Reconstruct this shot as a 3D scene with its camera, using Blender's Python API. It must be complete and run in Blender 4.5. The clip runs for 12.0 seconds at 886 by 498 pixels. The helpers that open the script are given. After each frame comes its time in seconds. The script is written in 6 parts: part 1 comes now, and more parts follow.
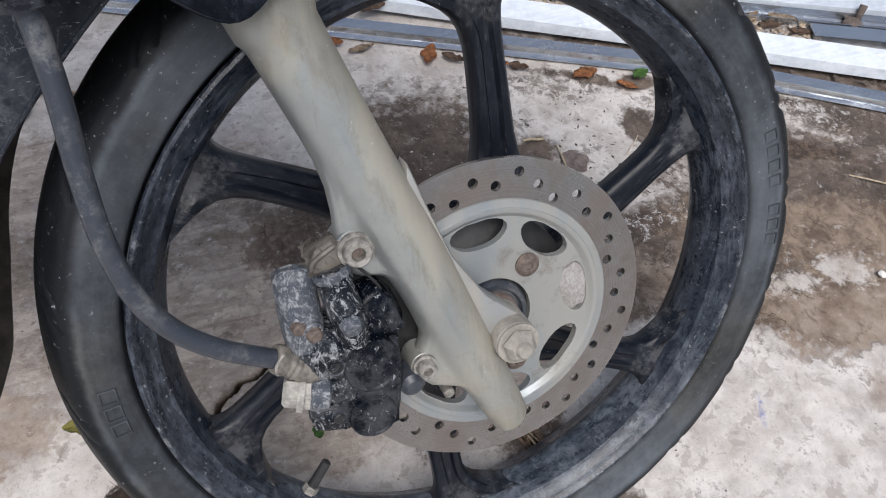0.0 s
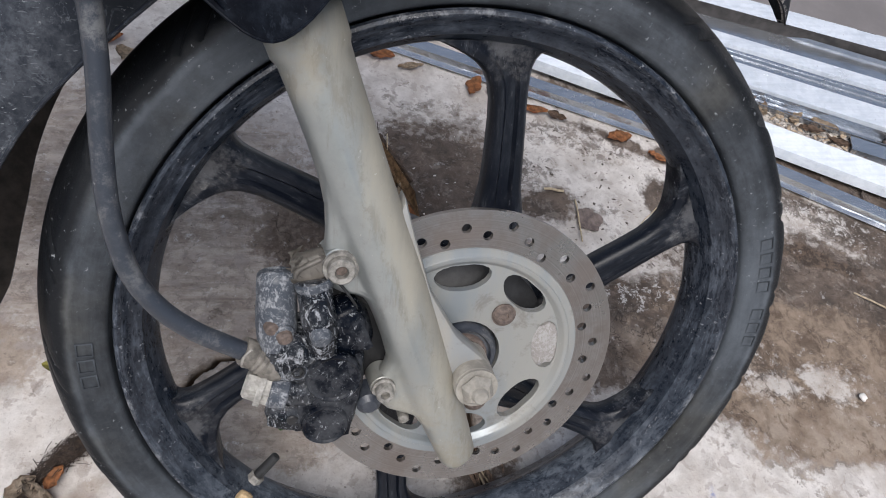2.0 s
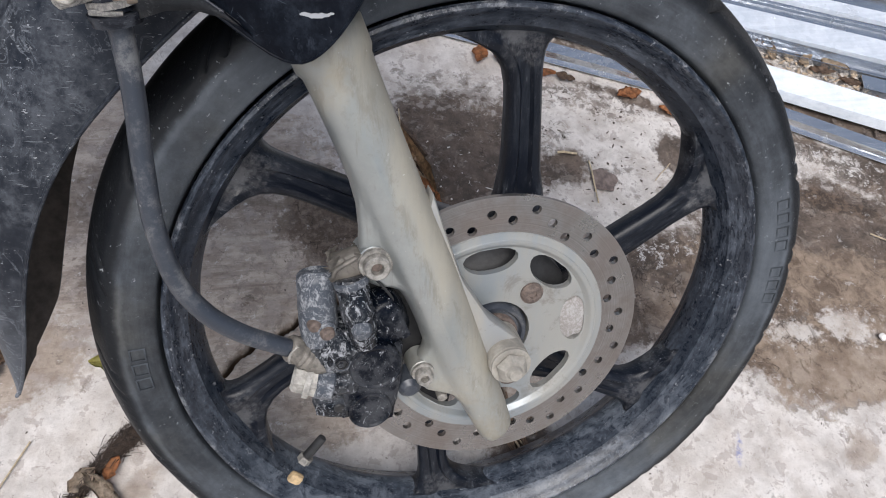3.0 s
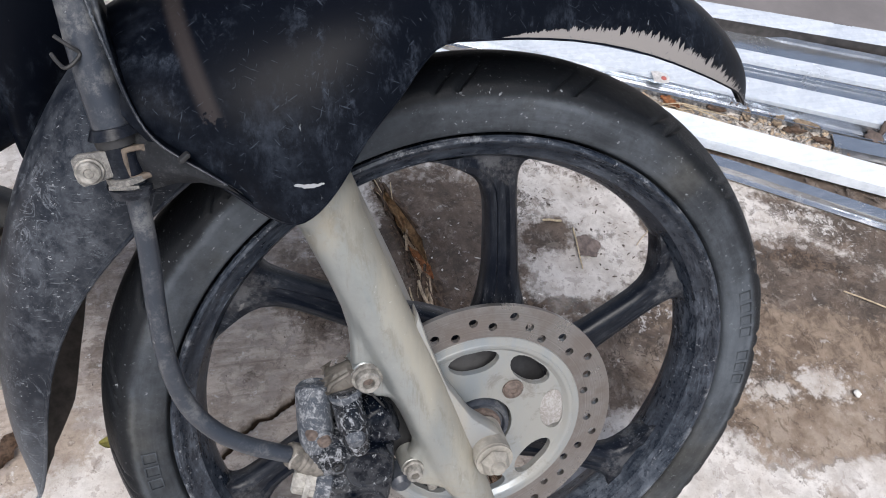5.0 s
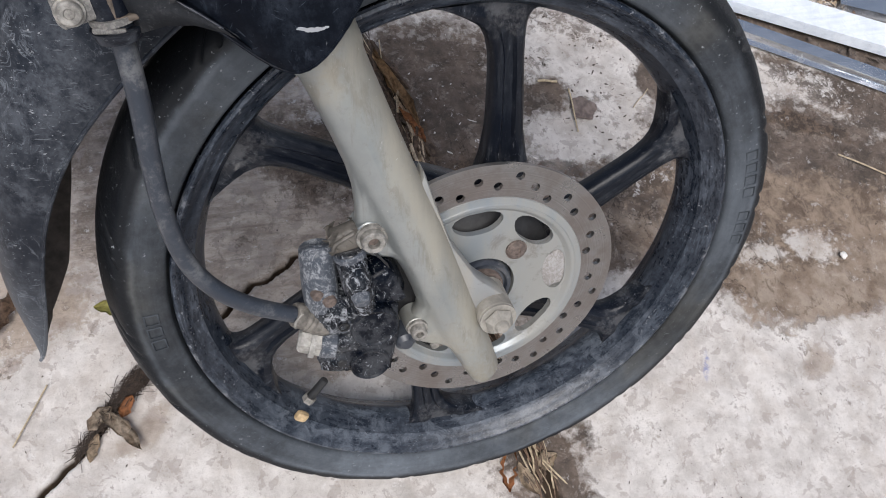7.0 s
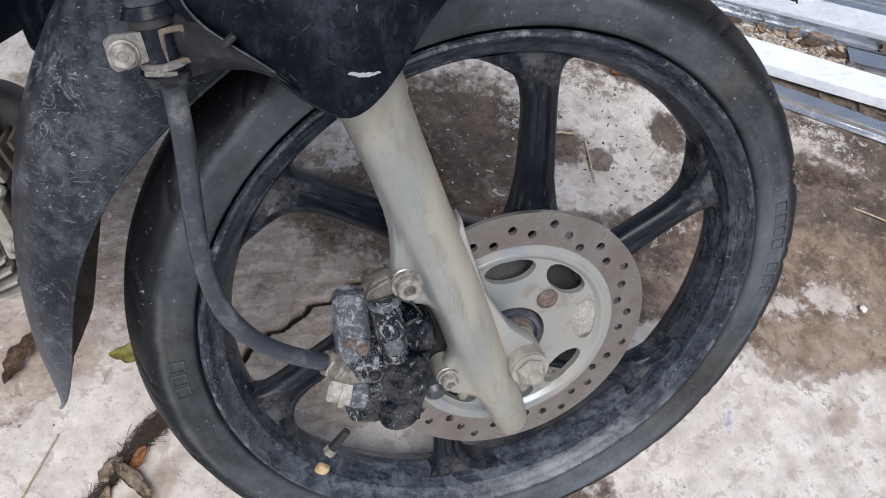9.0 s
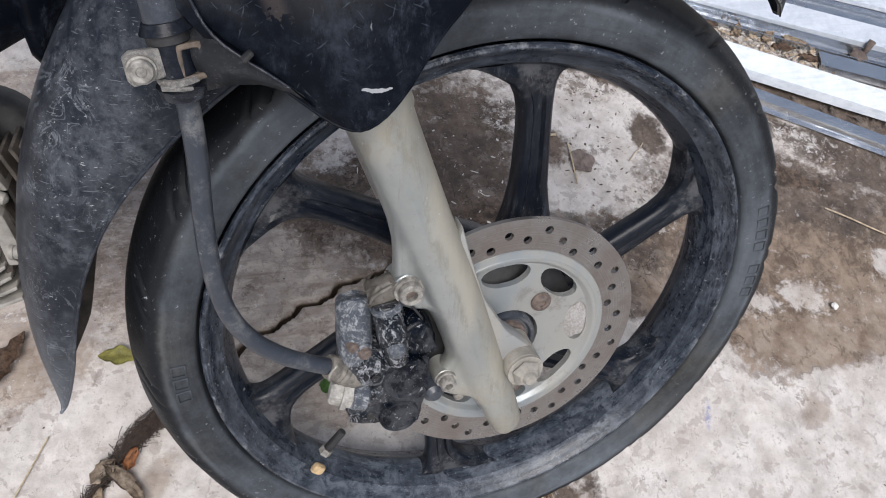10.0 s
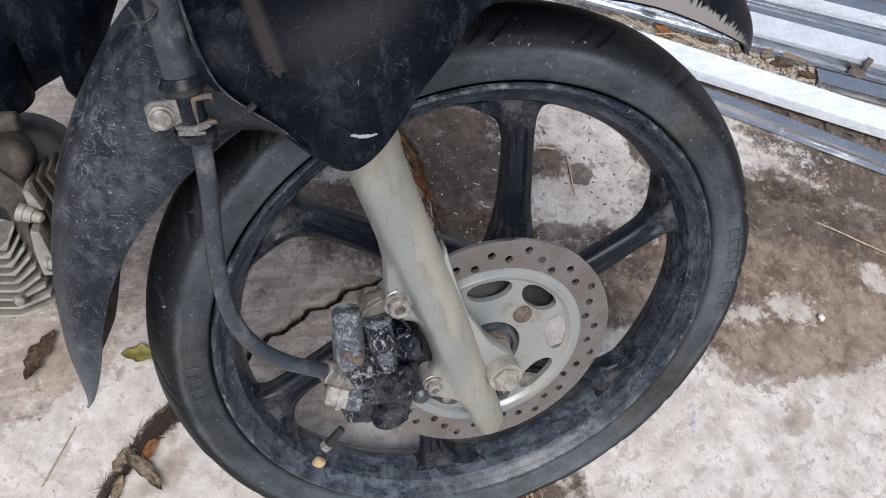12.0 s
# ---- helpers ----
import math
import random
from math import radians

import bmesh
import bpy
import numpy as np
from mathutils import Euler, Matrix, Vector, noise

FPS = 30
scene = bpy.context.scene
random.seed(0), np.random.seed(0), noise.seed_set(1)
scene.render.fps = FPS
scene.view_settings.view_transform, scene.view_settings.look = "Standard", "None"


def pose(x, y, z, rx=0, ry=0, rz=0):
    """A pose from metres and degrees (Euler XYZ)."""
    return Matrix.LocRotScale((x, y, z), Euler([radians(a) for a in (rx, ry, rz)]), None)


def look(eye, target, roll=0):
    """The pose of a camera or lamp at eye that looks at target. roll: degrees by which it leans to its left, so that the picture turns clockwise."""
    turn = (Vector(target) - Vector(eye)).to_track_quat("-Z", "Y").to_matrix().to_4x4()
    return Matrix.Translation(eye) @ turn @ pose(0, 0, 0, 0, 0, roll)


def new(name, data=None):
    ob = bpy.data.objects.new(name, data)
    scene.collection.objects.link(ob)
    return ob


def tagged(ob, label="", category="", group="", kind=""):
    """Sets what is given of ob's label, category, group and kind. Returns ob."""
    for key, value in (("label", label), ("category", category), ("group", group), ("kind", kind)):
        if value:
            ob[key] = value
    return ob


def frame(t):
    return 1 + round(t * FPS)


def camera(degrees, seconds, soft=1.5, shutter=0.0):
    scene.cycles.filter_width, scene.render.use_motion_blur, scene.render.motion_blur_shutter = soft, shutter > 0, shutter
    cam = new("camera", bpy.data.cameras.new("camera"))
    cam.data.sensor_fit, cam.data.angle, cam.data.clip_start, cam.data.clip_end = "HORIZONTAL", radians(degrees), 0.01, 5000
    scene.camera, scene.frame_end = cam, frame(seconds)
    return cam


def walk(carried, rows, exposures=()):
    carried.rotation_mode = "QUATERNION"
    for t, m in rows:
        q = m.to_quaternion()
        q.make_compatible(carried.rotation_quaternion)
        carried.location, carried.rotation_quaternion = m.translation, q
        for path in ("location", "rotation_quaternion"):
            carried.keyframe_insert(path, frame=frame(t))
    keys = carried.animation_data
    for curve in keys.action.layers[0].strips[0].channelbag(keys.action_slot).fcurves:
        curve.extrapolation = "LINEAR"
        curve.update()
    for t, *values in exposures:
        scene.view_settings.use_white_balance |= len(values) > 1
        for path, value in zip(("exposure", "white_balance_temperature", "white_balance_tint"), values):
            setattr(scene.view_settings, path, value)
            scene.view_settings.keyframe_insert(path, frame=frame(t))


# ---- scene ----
# ---- camera and walk ----
cam = camera(62.4, 12.0, soft=1.0)
ROWS = [
    (0, -0.1507, -0.2554, 0.694, 34.96, -5.18, -19.96),
    (0.5, -0.1336, -0.2605, 0.6943, 32.74, -7.51, -16.41),
    (1, -0.1355, -0.2646, 0.6964, 32.45, -10.03, -14.04),
    (1.5, -0.1292, -0.2649, 0.7164, 33.94, -11.37, -10.39),
    (2, -0.1344, -0.2603, 0.7204, 34.57, -11.27, -8.46),
    (2.5, -0.1489, -0.2665, 0.7352, 32.76, -8.56, -9.21),
    (3, -0.1479, -0.2492, 0.7454, 31.44, -8.35, -11.31),
    (3.2, -0.1507, -0.2408, 0.7608, 31.52, -7.22, -11.18),
    (4.8, -0.1407, -0.2287, 0.8102, 32.83, -6.82, -13.24),
    (5, -0.1424, -0.2234, 0.8161, 33.48, -7.75, -12.44),
    (5.5, -0.1523, -0.2236, 0.7975, 28.36, -8.78, -13.68),
    (6, -0.1609, -0.2206, 0.7958, 26.34, -10.2, -11.83),
    (6.5, -0.1573, -0.2215, 0.792, 25.52, -9.7, -13),
    (7, -0.1567, -0.2189, 0.7959, 23.46, -9.08, -13.39),
    (7.2, -0.1576, -0.2183, 0.7933, 23.15, -9.61, -13.1),
    (8.8, -0.1772, -0.219, 0.7871, 26.47, -8.02, -12.61),
    (9, -0.179, -0.2137, 0.7856, 27.43, -9.44, -12.94),
    (9.5, -0.1835, -0.2044, 0.7882, 26.87, -9.46, -13.4),
    (10, -0.1994, -0.2069, 0.7969, 27.11, -11.39, -14.06),
    (10.5, -0.1951, -0.2105, 0.8333, 26.8, -10.87, -14.94),
    (11, -0.188, -0.2131, 0.8446, 26.43, -10.85, -13.43),
    (11.5, -0.1891, -0.2179, 0.8454, 26.68, -11.78, -13.71),
    (12, -0.1887, -0.2187, 0.8556, 26.49, -10.4, -12.51),
]
walk(cam, [(t, pose(x, y, z, rx, ry, rz)) for t, x, y, z, rx, ry, rz in ROWS],
     [(0.0, 0.0), (1.0, 0.0), (1.5, -0.10), (2.0, -0.03), (2.5, 0.10), (3.0, 0.10), (5.0, 0.17), (5.5, 0.17), (6.0, 0.07), (6.5, 0.03), (7.0, -0.02), (9.0, 0.07), (10.0, 0.06), (12.0, 0.02)])

# ---- light: a bright overcast sky ----
world = bpy.data.worlds.new("overcast_sky")
scene.world = world
world.use_nodes = True
wn = world.node_tree.nodes
sky = wn.new("ShaderNodeTexSky")
sky.sky_type = "NISHITA"
sky.sun_disc = False
sky.sun_elevation = radians(62.4)
sky.sun_rotation = radians(200.6)
sky.dust_density = 3.0
soften = wn.new("ShaderNodeHueSaturation")
soften.inputs["Saturation"].default_value = 0.80
world.node_tree.links.new(sky.outputs[0], soften.inputs["Color"])
world.node_tree.links.new(soften.outputs[0], wn["Background"].inputs[0])
wn["Background"].inputs[1].default_value = 0.125
sun = new("sun", bpy.data.lights.new("sun", "SUN"))
sun.data.energy, sun.data.angle, sun.data.color = 2.6, radians(38), (1.0, 0.985, 0.985)
sun.matrix_world = look((-0.45, -1.2, 2.45), (0, 0, 0))


# ---- materials ----
class Mat:
    """A small wrapper that builds a node material."""

    def __init__(self, name):
        self.m = bpy.data.materials.new(name)
        self.m.use_nodes = True
        self.t = self.m.node_tree
        self.n, self.l = self.t.nodes, self.t.links
        self.bsdf = self.n["Principled BSDF"]
        self.tc = self.n.new("ShaderNodeTexCoord")
        self.pos = self.tc.outputs["Object"]

    def put(self, socket, value):
        if isinstance(value, bpy.types.NodeSocket):
            self.l.new(value, socket)
        else:
            socket.default_value = value

    def mapped(self, scale=(1, 1, 1), rot=(0, 0, 0), loc=(0, 0, 0), src=None):
        n = self.n.new("ShaderNodeMapping")
        n.inputs["Scale"].default_value = scale
        n.inputs["Rotation"].default_value = rot
        n.inputs["Location"].default_value = loc
        self.l.new(src or self.pos, n.inputs[0])
        return n.outputs[0]

    def noise(self, scale, detail=5, rough=0.55, src=None, dist=0.0, out=0):
        n = self.n.new("ShaderNodeTexNoise")
        n.inputs["Scale"].default_value = scale
        n.inputs["Detail"].default_value = detail
        n.inputs["Roughness"].default_value = rough
        n.inputs["Distortion"].default_value = dist
        self.l.new(src or self.pos, n.inputs["Vector"])
        return n.outputs[out]

    def ring(self, along=14, across=260, detail=6, rough=0.65, loc=(0, 0, 0)):
        """Noise drawn out along circles round the y axis."""
        sep = self.n.new("ShaderNodeSeparateXYZ")
        self.l.new(self.pos, sep.inputs[0])
        xx = self.math("MULTIPLY", sep.outputs[0], sep.outputs[0])
        zz = self.math("MULTIPLY", sep.outputs[2], sep.outputs[2])
        radius = self.math("SQRT", self.math("ADD", xx, zz))
        n = self.n.new("ShaderNodeTexNoise")
        n.noise_dimensions = "4D"
        n.inputs["Scale"].default_value = 1.0
        n.inputs["Detail"].default_value = detail
        n.inputs["Roughness"].default_value = rough
        self.l.new(self.mapped((along, across, along), loc=loc), n.inputs["Vector"])
        self.put(n.inputs["W"], self.math("MULTIPLY", radius, across))
        return n.outputs[0]

    def voronoi(self, scale, feature="F1", src=None, rand=1.0):
        n = self.n.new("ShaderNodeTexVoronoi")
        n.feature = feature
        n.inputs["Scale"].default_value = scale
        n.inputs["Randomness"].default_value = rand
        self.l.new(src or self.pos, n.inputs["Vector"])
        return n.outputs["Distance"]

    def step(self, v, lo, hi, a=0.0, b=1.0):
        n = self.n.new("ShaderNodeMapRange")
        n.interpolation_type = "SMOOTHSTEP"
        self.put(n.inputs["Value"], v)
        for k, x in zip(("From Min", "From Max", "To Min", "To Max"), (lo, hi, a, b)):
            n.inputs[k].default_value = x
        return n.outputs[0]

    def math(self, op, a, b=0.0, clamp=False):
        n = self.n.new("ShaderNodeMath")
        n.operation = op
        n.use_clamp = clamp
        self.put(n.inputs[0], a)
        self.put(n.inputs[1], b)
        return n.outputs[0]

    def mix(self, fac, a, b, mode="MIX"):
        n = self.n.new("ShaderNodeMix")
        n.data_type = "RGBA"
        n.blend_type = mode
        self.put(n.inputs[0], fac)
        for sock, v in ((n.inputs[6], a), (n.inputs[7], b)):
            self.put(sock, v if isinstance(v, bpy.types.NodeSocket) else (*v, 1.0))
        return n.outputs[2]

    def bump(self, height, strength=0.3, dist=0.002, normal=None):
        n = self.n.new("ShaderNodeBump")
        n.inputs["Strength"].default_value = strength
        n.inputs["Distance"].default_value = dist
        self.l.new(height, n.inputs["Height"])
        if normal:
            self.l.new(normal, n.inputs["Normal"])
        self.l.new(n.outputs[0], self.bsdf.inputs["Normal"])
        return n.outputs[0]

    def done(self, color, rough=0.6, metal=0.0, spec=0.5):
        self.put(self.bsdf.inputs["Base Color"], color if isinstance(color, bpy.types.NodeSocket) else (*color, 1.0))
        self.put(self.bsdf.inputs["Roughness"], rough)
        self.put(self.bsdf.inputs["Metallic"], metal)
        self.put(self.bsdf.inputs["Specular IOR Level"], spec)
        return self.m


def speckled(name, base, dust, amount=0.5, scale=110, rough=0.5, spec=0.4, metal=0.0, stretch=(1, 1, 1), fine=0.62, chip=None, strength=0.85, drift=16, ring=False, bias=0.0, relief=0.25, crisp=0.07):
    """Worn surface: base colour, drifts of dust, rubbed streaks, hard little chips in two sizes."""
    m = Mat(name)
    v = m.mapped(stretch)
    cloud = m.step(m.noise(drift, 10, 0.72), 0.44 + bias, 0.64 + bias)
    rub = m.step(m.ring(58, 230, 8, 0.78) if ring else m.noise(52, 10, 0.80, src=v), 0.55 + bias - crisp, 0.55 + bias + crisp)
    where = m.step(m.noise(12, 8, 0.70, src=m.mapped(loc=(3.1, 1.7, 0.4))), 0.42, 0.60)
    chips = m.step(m.noise(scale, 5, 0.68, src=v), fine, fine + 0.03)
    tiny = m.step(m.noise(scale * 2.4, 4, 0.66, src=m.mapped(stretch, loc=(5, 2, 8))), fine + 0.015, fine + 0.045)
    marks = m.math("MULTIPLY", m.math("MAXIMUM", chips, tiny), m.math("ADD", m.math("MULTIPLY", where, 0.85), 0.15))
    film = m.math("ADD", m.math("MULTIPLY", m.math("MULTIPLY", cloud, m.step(m.noise(150, 6, 0.75, src=m.mapped(loc=(7, 7, 7))), 0.36, 0.64)), 0.40), m.math("MULTIPLY", m.math("MULTIPLY", rub, m.math("ADD", m.math("MULTIPLY", where, 0.7), 0.3)), 0.75), True)
    col = m.mix(m.math("MULTIPLY", film, amount), base, dust)
    col = m.mix(m.math("MULTIPLY", marks, strength), col, chip or tuple(min(1, c * 2.2) for c in dust))
    r = m.math("ADD", m.math("MULTIPLY", film, 0.32), rough)
    m.bump(m.math("ADD", m.noise(scale * 2.5, 4, 0.6), m.math("MULTIPLY", marks, 0.8)), relief, 0.0008)
    return m.done(col, r, metal, spec)


def smeared(name, base, dust, level, rough, spec):
    """Black casting with dried silver smears: broken, hard-edged, in two sizes, over a thin haze."""
    m = Mat(name)
    haze = m.step(m.noise(38, 8, 0.7, src=m.mapped(loc=(1, 7, 2))), 0.44, 0.66)
    smear = m.step(m.noise(130, 9, 0.78, src=m.mapped((1, 1, 0.6), loc=(3, 1, 5)), dist=2.0), level, level + 0.05)
    small = m.step(m.noise(400, 5, 0.75, src=m.mapped(loc=(9, 1, 3)), dist=0.6), level + 0.05, level + 0.08)
    marks = m.math("MAXIMUM", m.math("MULTIPLY", smear, m.step(m.noise(300, 3, 0.7), 0.34, 0.58)), m.math("MULTIPLY", small, 0.8))
    col = m.mix(m.math("MULTIPLY", haze, 0.12), base, dust)
    col = m.mix(m.math("MULTIPLY", marks, 0.92), col, dust)
    m.bump(m.math("ADD", m.noise(120, 5, 0.7), m.math("MULTIPLY", marks, 0.6)), 0.35, 0.0012)
    return m.done(col, m.math("ADD", m.math("MULTIPLY", m.math("MAXIMUM", marks, m.math("MULTIPLY", haze, 0.5)), 0.45), rough), 0.0, spec)


ZONES = {}


def zones(m, name, places, soft=(0.55, 1.25)):
    """A mask of soft ovals on the ground (x, y, half width, half depth, turn), which build_ground() lays into its mesh."""
    ZONES[name] = (places, soft)
    n = m.n.new("ShaderNodeAttribute")
    n.attribute_name = name
    return n.outputs["Fac"]


STAIN_PLACES = [(0.53, -0.050, 0.16, 0.060, -10), (0.74, -0.060, 0.20, 0.07, -16), (0.47, -0.132, 0.030, 0.022, 0), (0.66, -0.02, 0.10, 0.05, -16), (0.36, 0.055, 0.10, 0.045, -5), (-0.40, 0.10, 0.06, 0.05, 20), (-0.30, -0.05, 0.05, 0.02, 40)]


def concrete_material():
    m = Mat("old_concrete")
    # mud; the two thin ovals along the front channel paint the shade under it
    mud_shade_zone = zones(m, "mud", [
        (0.66, 0.135, 0.30, 0.085, -22), (0.66, 0.065, 0.36, 0.125, -24), (0.42, 0.10, 0.12, 0.09, -10), (0.50, 0.10, 0.12, 0.10, -10), (0.95, 0.0, 0.30, 0.14, -22), (0.62, 0.14, 0.20, 0.07, -20), (0.78, 0.20, 0.16, 0.05, -22), (0.80, 0.30, 0.75, 0.045, -21.7), (0.70, 0.255, 0.17, 0.022, -29), (0.42, 0.382, 0.16, 0.014, -22),
        (0.11, 0.30, 0.12, 0.16, 0), (0.06, 0.30, 0.07, 0.16, 0), (0.10, 0.21, 0.12, 0.08, 0), (0.03, 0.21, 0.12, 0.075, 10), (-0.05, 0.24, 0.10, 0.08, 10), (0.225, 0.292, 0.05, 0.035, -10), (0.30, 0.125, 0.22, 0.06, 5), (0.41, 0.30, 0.03, 0.035, 20),
        (0.10, -0.16, 0.055, 0.16, 10), (0.46, 0.03, 0.16, 0.055, -18), (0.70, 0.02, 0.20, 0.06, -22), (0.60, -0.035, 0.14, 0.050, -14), (0.44, -0.022, 0.11, 0.055, -22), (0.52, -0.050, 0.12, 0.045, -8), (0.29, 0.055, 0.09, 0.045, -5)], (0.30, 1.42))
    grey_zone = zones(m, "grey", [(-0.18, 0.18, 0.20, 0.16, 0), (-0.32, 0.30, 0.30, 0.20, 0), (-0.10, 0.05, 0.17, 0.085, 20), (0.05, 0.06, 0.20, 0.11, 0), (-0.55, 0.20, 0.25, 0.20, 0)])
    big = m.noise(5.5, 8, 0.7)
    mid = m.noise(24, 8, 0.68)
    fine = m.noise(110, 6, 0.68)
    breakup = m.math("ADD", m.math("MULTIPLY", m.math("SUBTRACT", big, 0.5), 1.1), m.math("ADD", m.math("MULTIPLY", m.math("SUBTRACT", mid, 0.5), 1.7), m.math("MULTIPLY", m.math("SUBTRACT", fine, 0.5), 1.3)))
    mud = m.step(m.math("ADD", mud_shade_zone, breakup), 0.26, 0.76)
    grey = m.step(m.math("ADD", grey_zone, breakup), 0.30, 0.74)
    pale = m.mix(m.step(mid, 0.30, 0.66), (0.430, 0.395, 0.366), (0.660, 0.622, 0.588))
    beige = m.mix(m.step(m.noise(38, 8, 0.7, src=m.mapped((0.6, 1.6, 1), (0, 0, 0.2))), 0.36, 0.64), (0.270, 0.216, 0.178), (0.50, 0.430, 0.372))
    brown = m.mix(m.step(m.noise(17, 9, 0.72, src=m.mapped(loc=(3, 3, 0))), 0.36, 0.66), (0.042, 0.029, 0.021), (0.140, 0.102, 0.078))
    brown = m.mix(m.math("MULTIPLY", m.step(m.noise(52, 8, 0.75, src=m.mapped((0.7, 1.4, 1), (0, 0, -0.4), (4, 7, 0)), dist=0.5), 0.52, 0.60), 0.6), brown, (0.030, 0.020, 0.015))
    crust = m.step(m.noise(34, 9, 0.76, src=m.mapped(loc=(4, 4, 3)), dist=0.7), 0.53, 0.60)
    brown = m.mix(m.math("MULTIPLY", crust, 0.34), brown, (0.31, 0.265, 0.232))
    tan_zone = zones(m, "tan", [(0.66, 0.015, 0.40, 0.085, -20), (0.95, -0.05, 0.35, 0.13, -22), (0.55, -0.04, 0.18, 0.07, -12), (0.43, -0.02, 0.12, 0.07, -20), (0.70, -0.05, 0.2, 0.07, -16)], (0.4, 1.3))
    tan = m.mix(m.step(m.noise(30, 9, 0.74, src=m.mapped(loc=(9, 5, 0)), dist=0.4), 0.38, 0.62), (0.092, 0.060, 0.039), (0.255, 0.190, 0.138))
    brown = m.mix(m.step(m.math("ADD", tan_zone, breakup), 0.30, 0.80), brown, tan)
    brown = m.mix(m.math("MULTIPLY", m.step(fine, 0.52, 0.72), 0.22), brown, (0.29, 0.23, 0.185))
    worn = m.step(m.noise(64, 9, 0.78, src=m.mapped(loc=(5, 5, 2)), dist=0.5), 0.51, 0.57)
    beige = m.mix(m.math("MULTIPLY", worn, 0.5), beige, (0.125, 0.098, 0.082))
    col = m.mix(m.math("MULTIPLY", grey, 0.9), pale, beige)
    col = m.mix(m.math("MULTIPLY", mud, 0.95), col, brown)
    scuff_zone = zones(m, "scuff", [(-0.075, 0.215, 0.075, 0.045, 10), (-0.16, 0.25, 0.16, 0.04, 5), (-0.30, 0.30, 0.16, 0.08, 0), (-0.13, 0.30, 0.08, 0.05, 0), (-0.06, 0.13, 0.05, 0.025, 25), (-0.33, 0.19, 0.05, 0.07, 0)], (0.2, 1.4))
    scuff = m.math("ADD", m.math("MULTIPLY", scuff_zone, 0.75), m.math("ADD", m.math("MULTIPLY", breakup, 0.8), m.math("MULTIPLY", m.math("SUBTRACT", m.noise(70, 8, 0.76, src=m.mapped((0.55, 1.5, 1), (0, 0, 0.15), (6, 2, 0))), 0.5), 1.6)))
    col = m.mix(m.math("MULTIPLY", m.step(scuff, 0.40, 0.72), 0.62), col, m.mix(m.step(fine, 0.4, 0.62), (0.085, 0.062, 0.046), (0.215, 0.168, 0.132)))
    # dry brush marks across the pale slab
    brush = m.step(m.noise(16, 7, 0.7, src=m.mapped((0.5, 5.5, 1), (0, 0, 0.12), (3, 1, 0))), 0.56, 0.63)
    col = m.mix(m.math("MULTIPLY", m.math("MULTIPLY", brush, grey), 0.42), col, (0.155, 0.122, 0.098))
    stain_zone = zones(m, "stain", STAIN_PLACES, (0.3, 1.4))
    stain = m.math("MULTIPLY", m.step(m.math("ADD", stain_zone, m.math("MULTIPLY", breakup, 0.7)), 0.25, 0.95), 0.72)
    col = m.mix(stain, col, m.mix(m.step(mid, 0.36, 0.64), (0.175, 0.126, 0.092), (0.36, 0.295, 0.238)))
    wet_zone = zones(m, "wet", [(0.046, 0.27, 0.022, 0.15, 8), (0.22, 0.178, 0.17, 0.020, -8), (0.09, -0.14, 0.025, 0.10, 8), (0.02, 0.165, 0.05, 0.02, 20), (0.60, 0.20, 0.14, 0.018, -27)], (0.3, 1.3))
    wet = m.step(m.math("ADD", wet_zone, m.math("MULTIPLY", breakup, 0.9)), 0.42, 0.80)
    col = m.mix(m.math("MULTIPLY", wet, 0.78), col, m.mix(m.step(fine, 0.42, 0.62), (0.026, 0.018, 0.013), (0.115, 0.080, 0.058)))
    # flakes of old whitewash left on the mud
    flake_zone = zones(m, "flake", [(0.535, 0.025, 0.060, 0.030, -30), (0.455, 0.020, 0.055, 0.026, -5), (0.655, 0.262, 0.085, 0.030, -25), (0.58, 0.285, 0.05, 0.03, -25), (0.70, 0.035, 0.05, 0.03, -20)], (0.2, 1.4))
    flake = m.step(m.math("ADD", flake_zone, m.math("MULTIPLY", breakup, 1.25)), 0.50, 0.92)
    col = m.mix(m.math("MULTIPLY", flake, 0.72), col, m.mix(m.step(mid, 0.34, 0.62), (0.44, 0.39, 0.345), (0.60, 0.565, 0.535)))
    # peppered, crumbling plaster where the whitewash breaks up
    pepper_zone = zones(m, "pepper", [(0.66, 0.262, 0.13, 0.045, -25), (0.50, 0.315, 0.12, 0.040, -25), (0.30, 0.405, 0.16, 0.030, -20), (0.20, 0.355, 0.08, 0.05, 0), (0.34, 0.15, 0.12, 0.03, 0), (0.42, 0.06, 0.07, 0.05, 0)], (0.3, 1.3))
    pepper = m.math("ADD", m.math("MULTIPLY", pepper_zone, 0.16), m.noise(62, 8, 0.80, src=m.mapped(loc=(3, 12, 0)), dist=0.5))
    col = m.mix(m.math("MULTIPLY", m.math("MULTIPLY", m.step(pepper, 0.625, 0.675), pepper_zone), 0.8), col, (0.060, 0.046, 0.037))
    crystal = m.math("ADD", m.math("MULTIPLY", pepper_zone, 0.10), m.noise(88, 8, 0.80, src=m.mapped(loc=(14, 5, 0)), dist=0.4))
    col = m.mix(m.math("MULTIPLY", m.math("MULTIPLY", m.step(crystal, 0.635, 0.675), pepper_zone), 0.75), col, (0.62, 0.595, 0.575))
    # hairline cracks in the dried mud
    hair = m.math("ABSOLUTE", m.math("SUBTRACT", m.noise(15, 4, 0.6, src=m.mapped(loc=(11, 2, 0)), dist=0.4), 0.5))
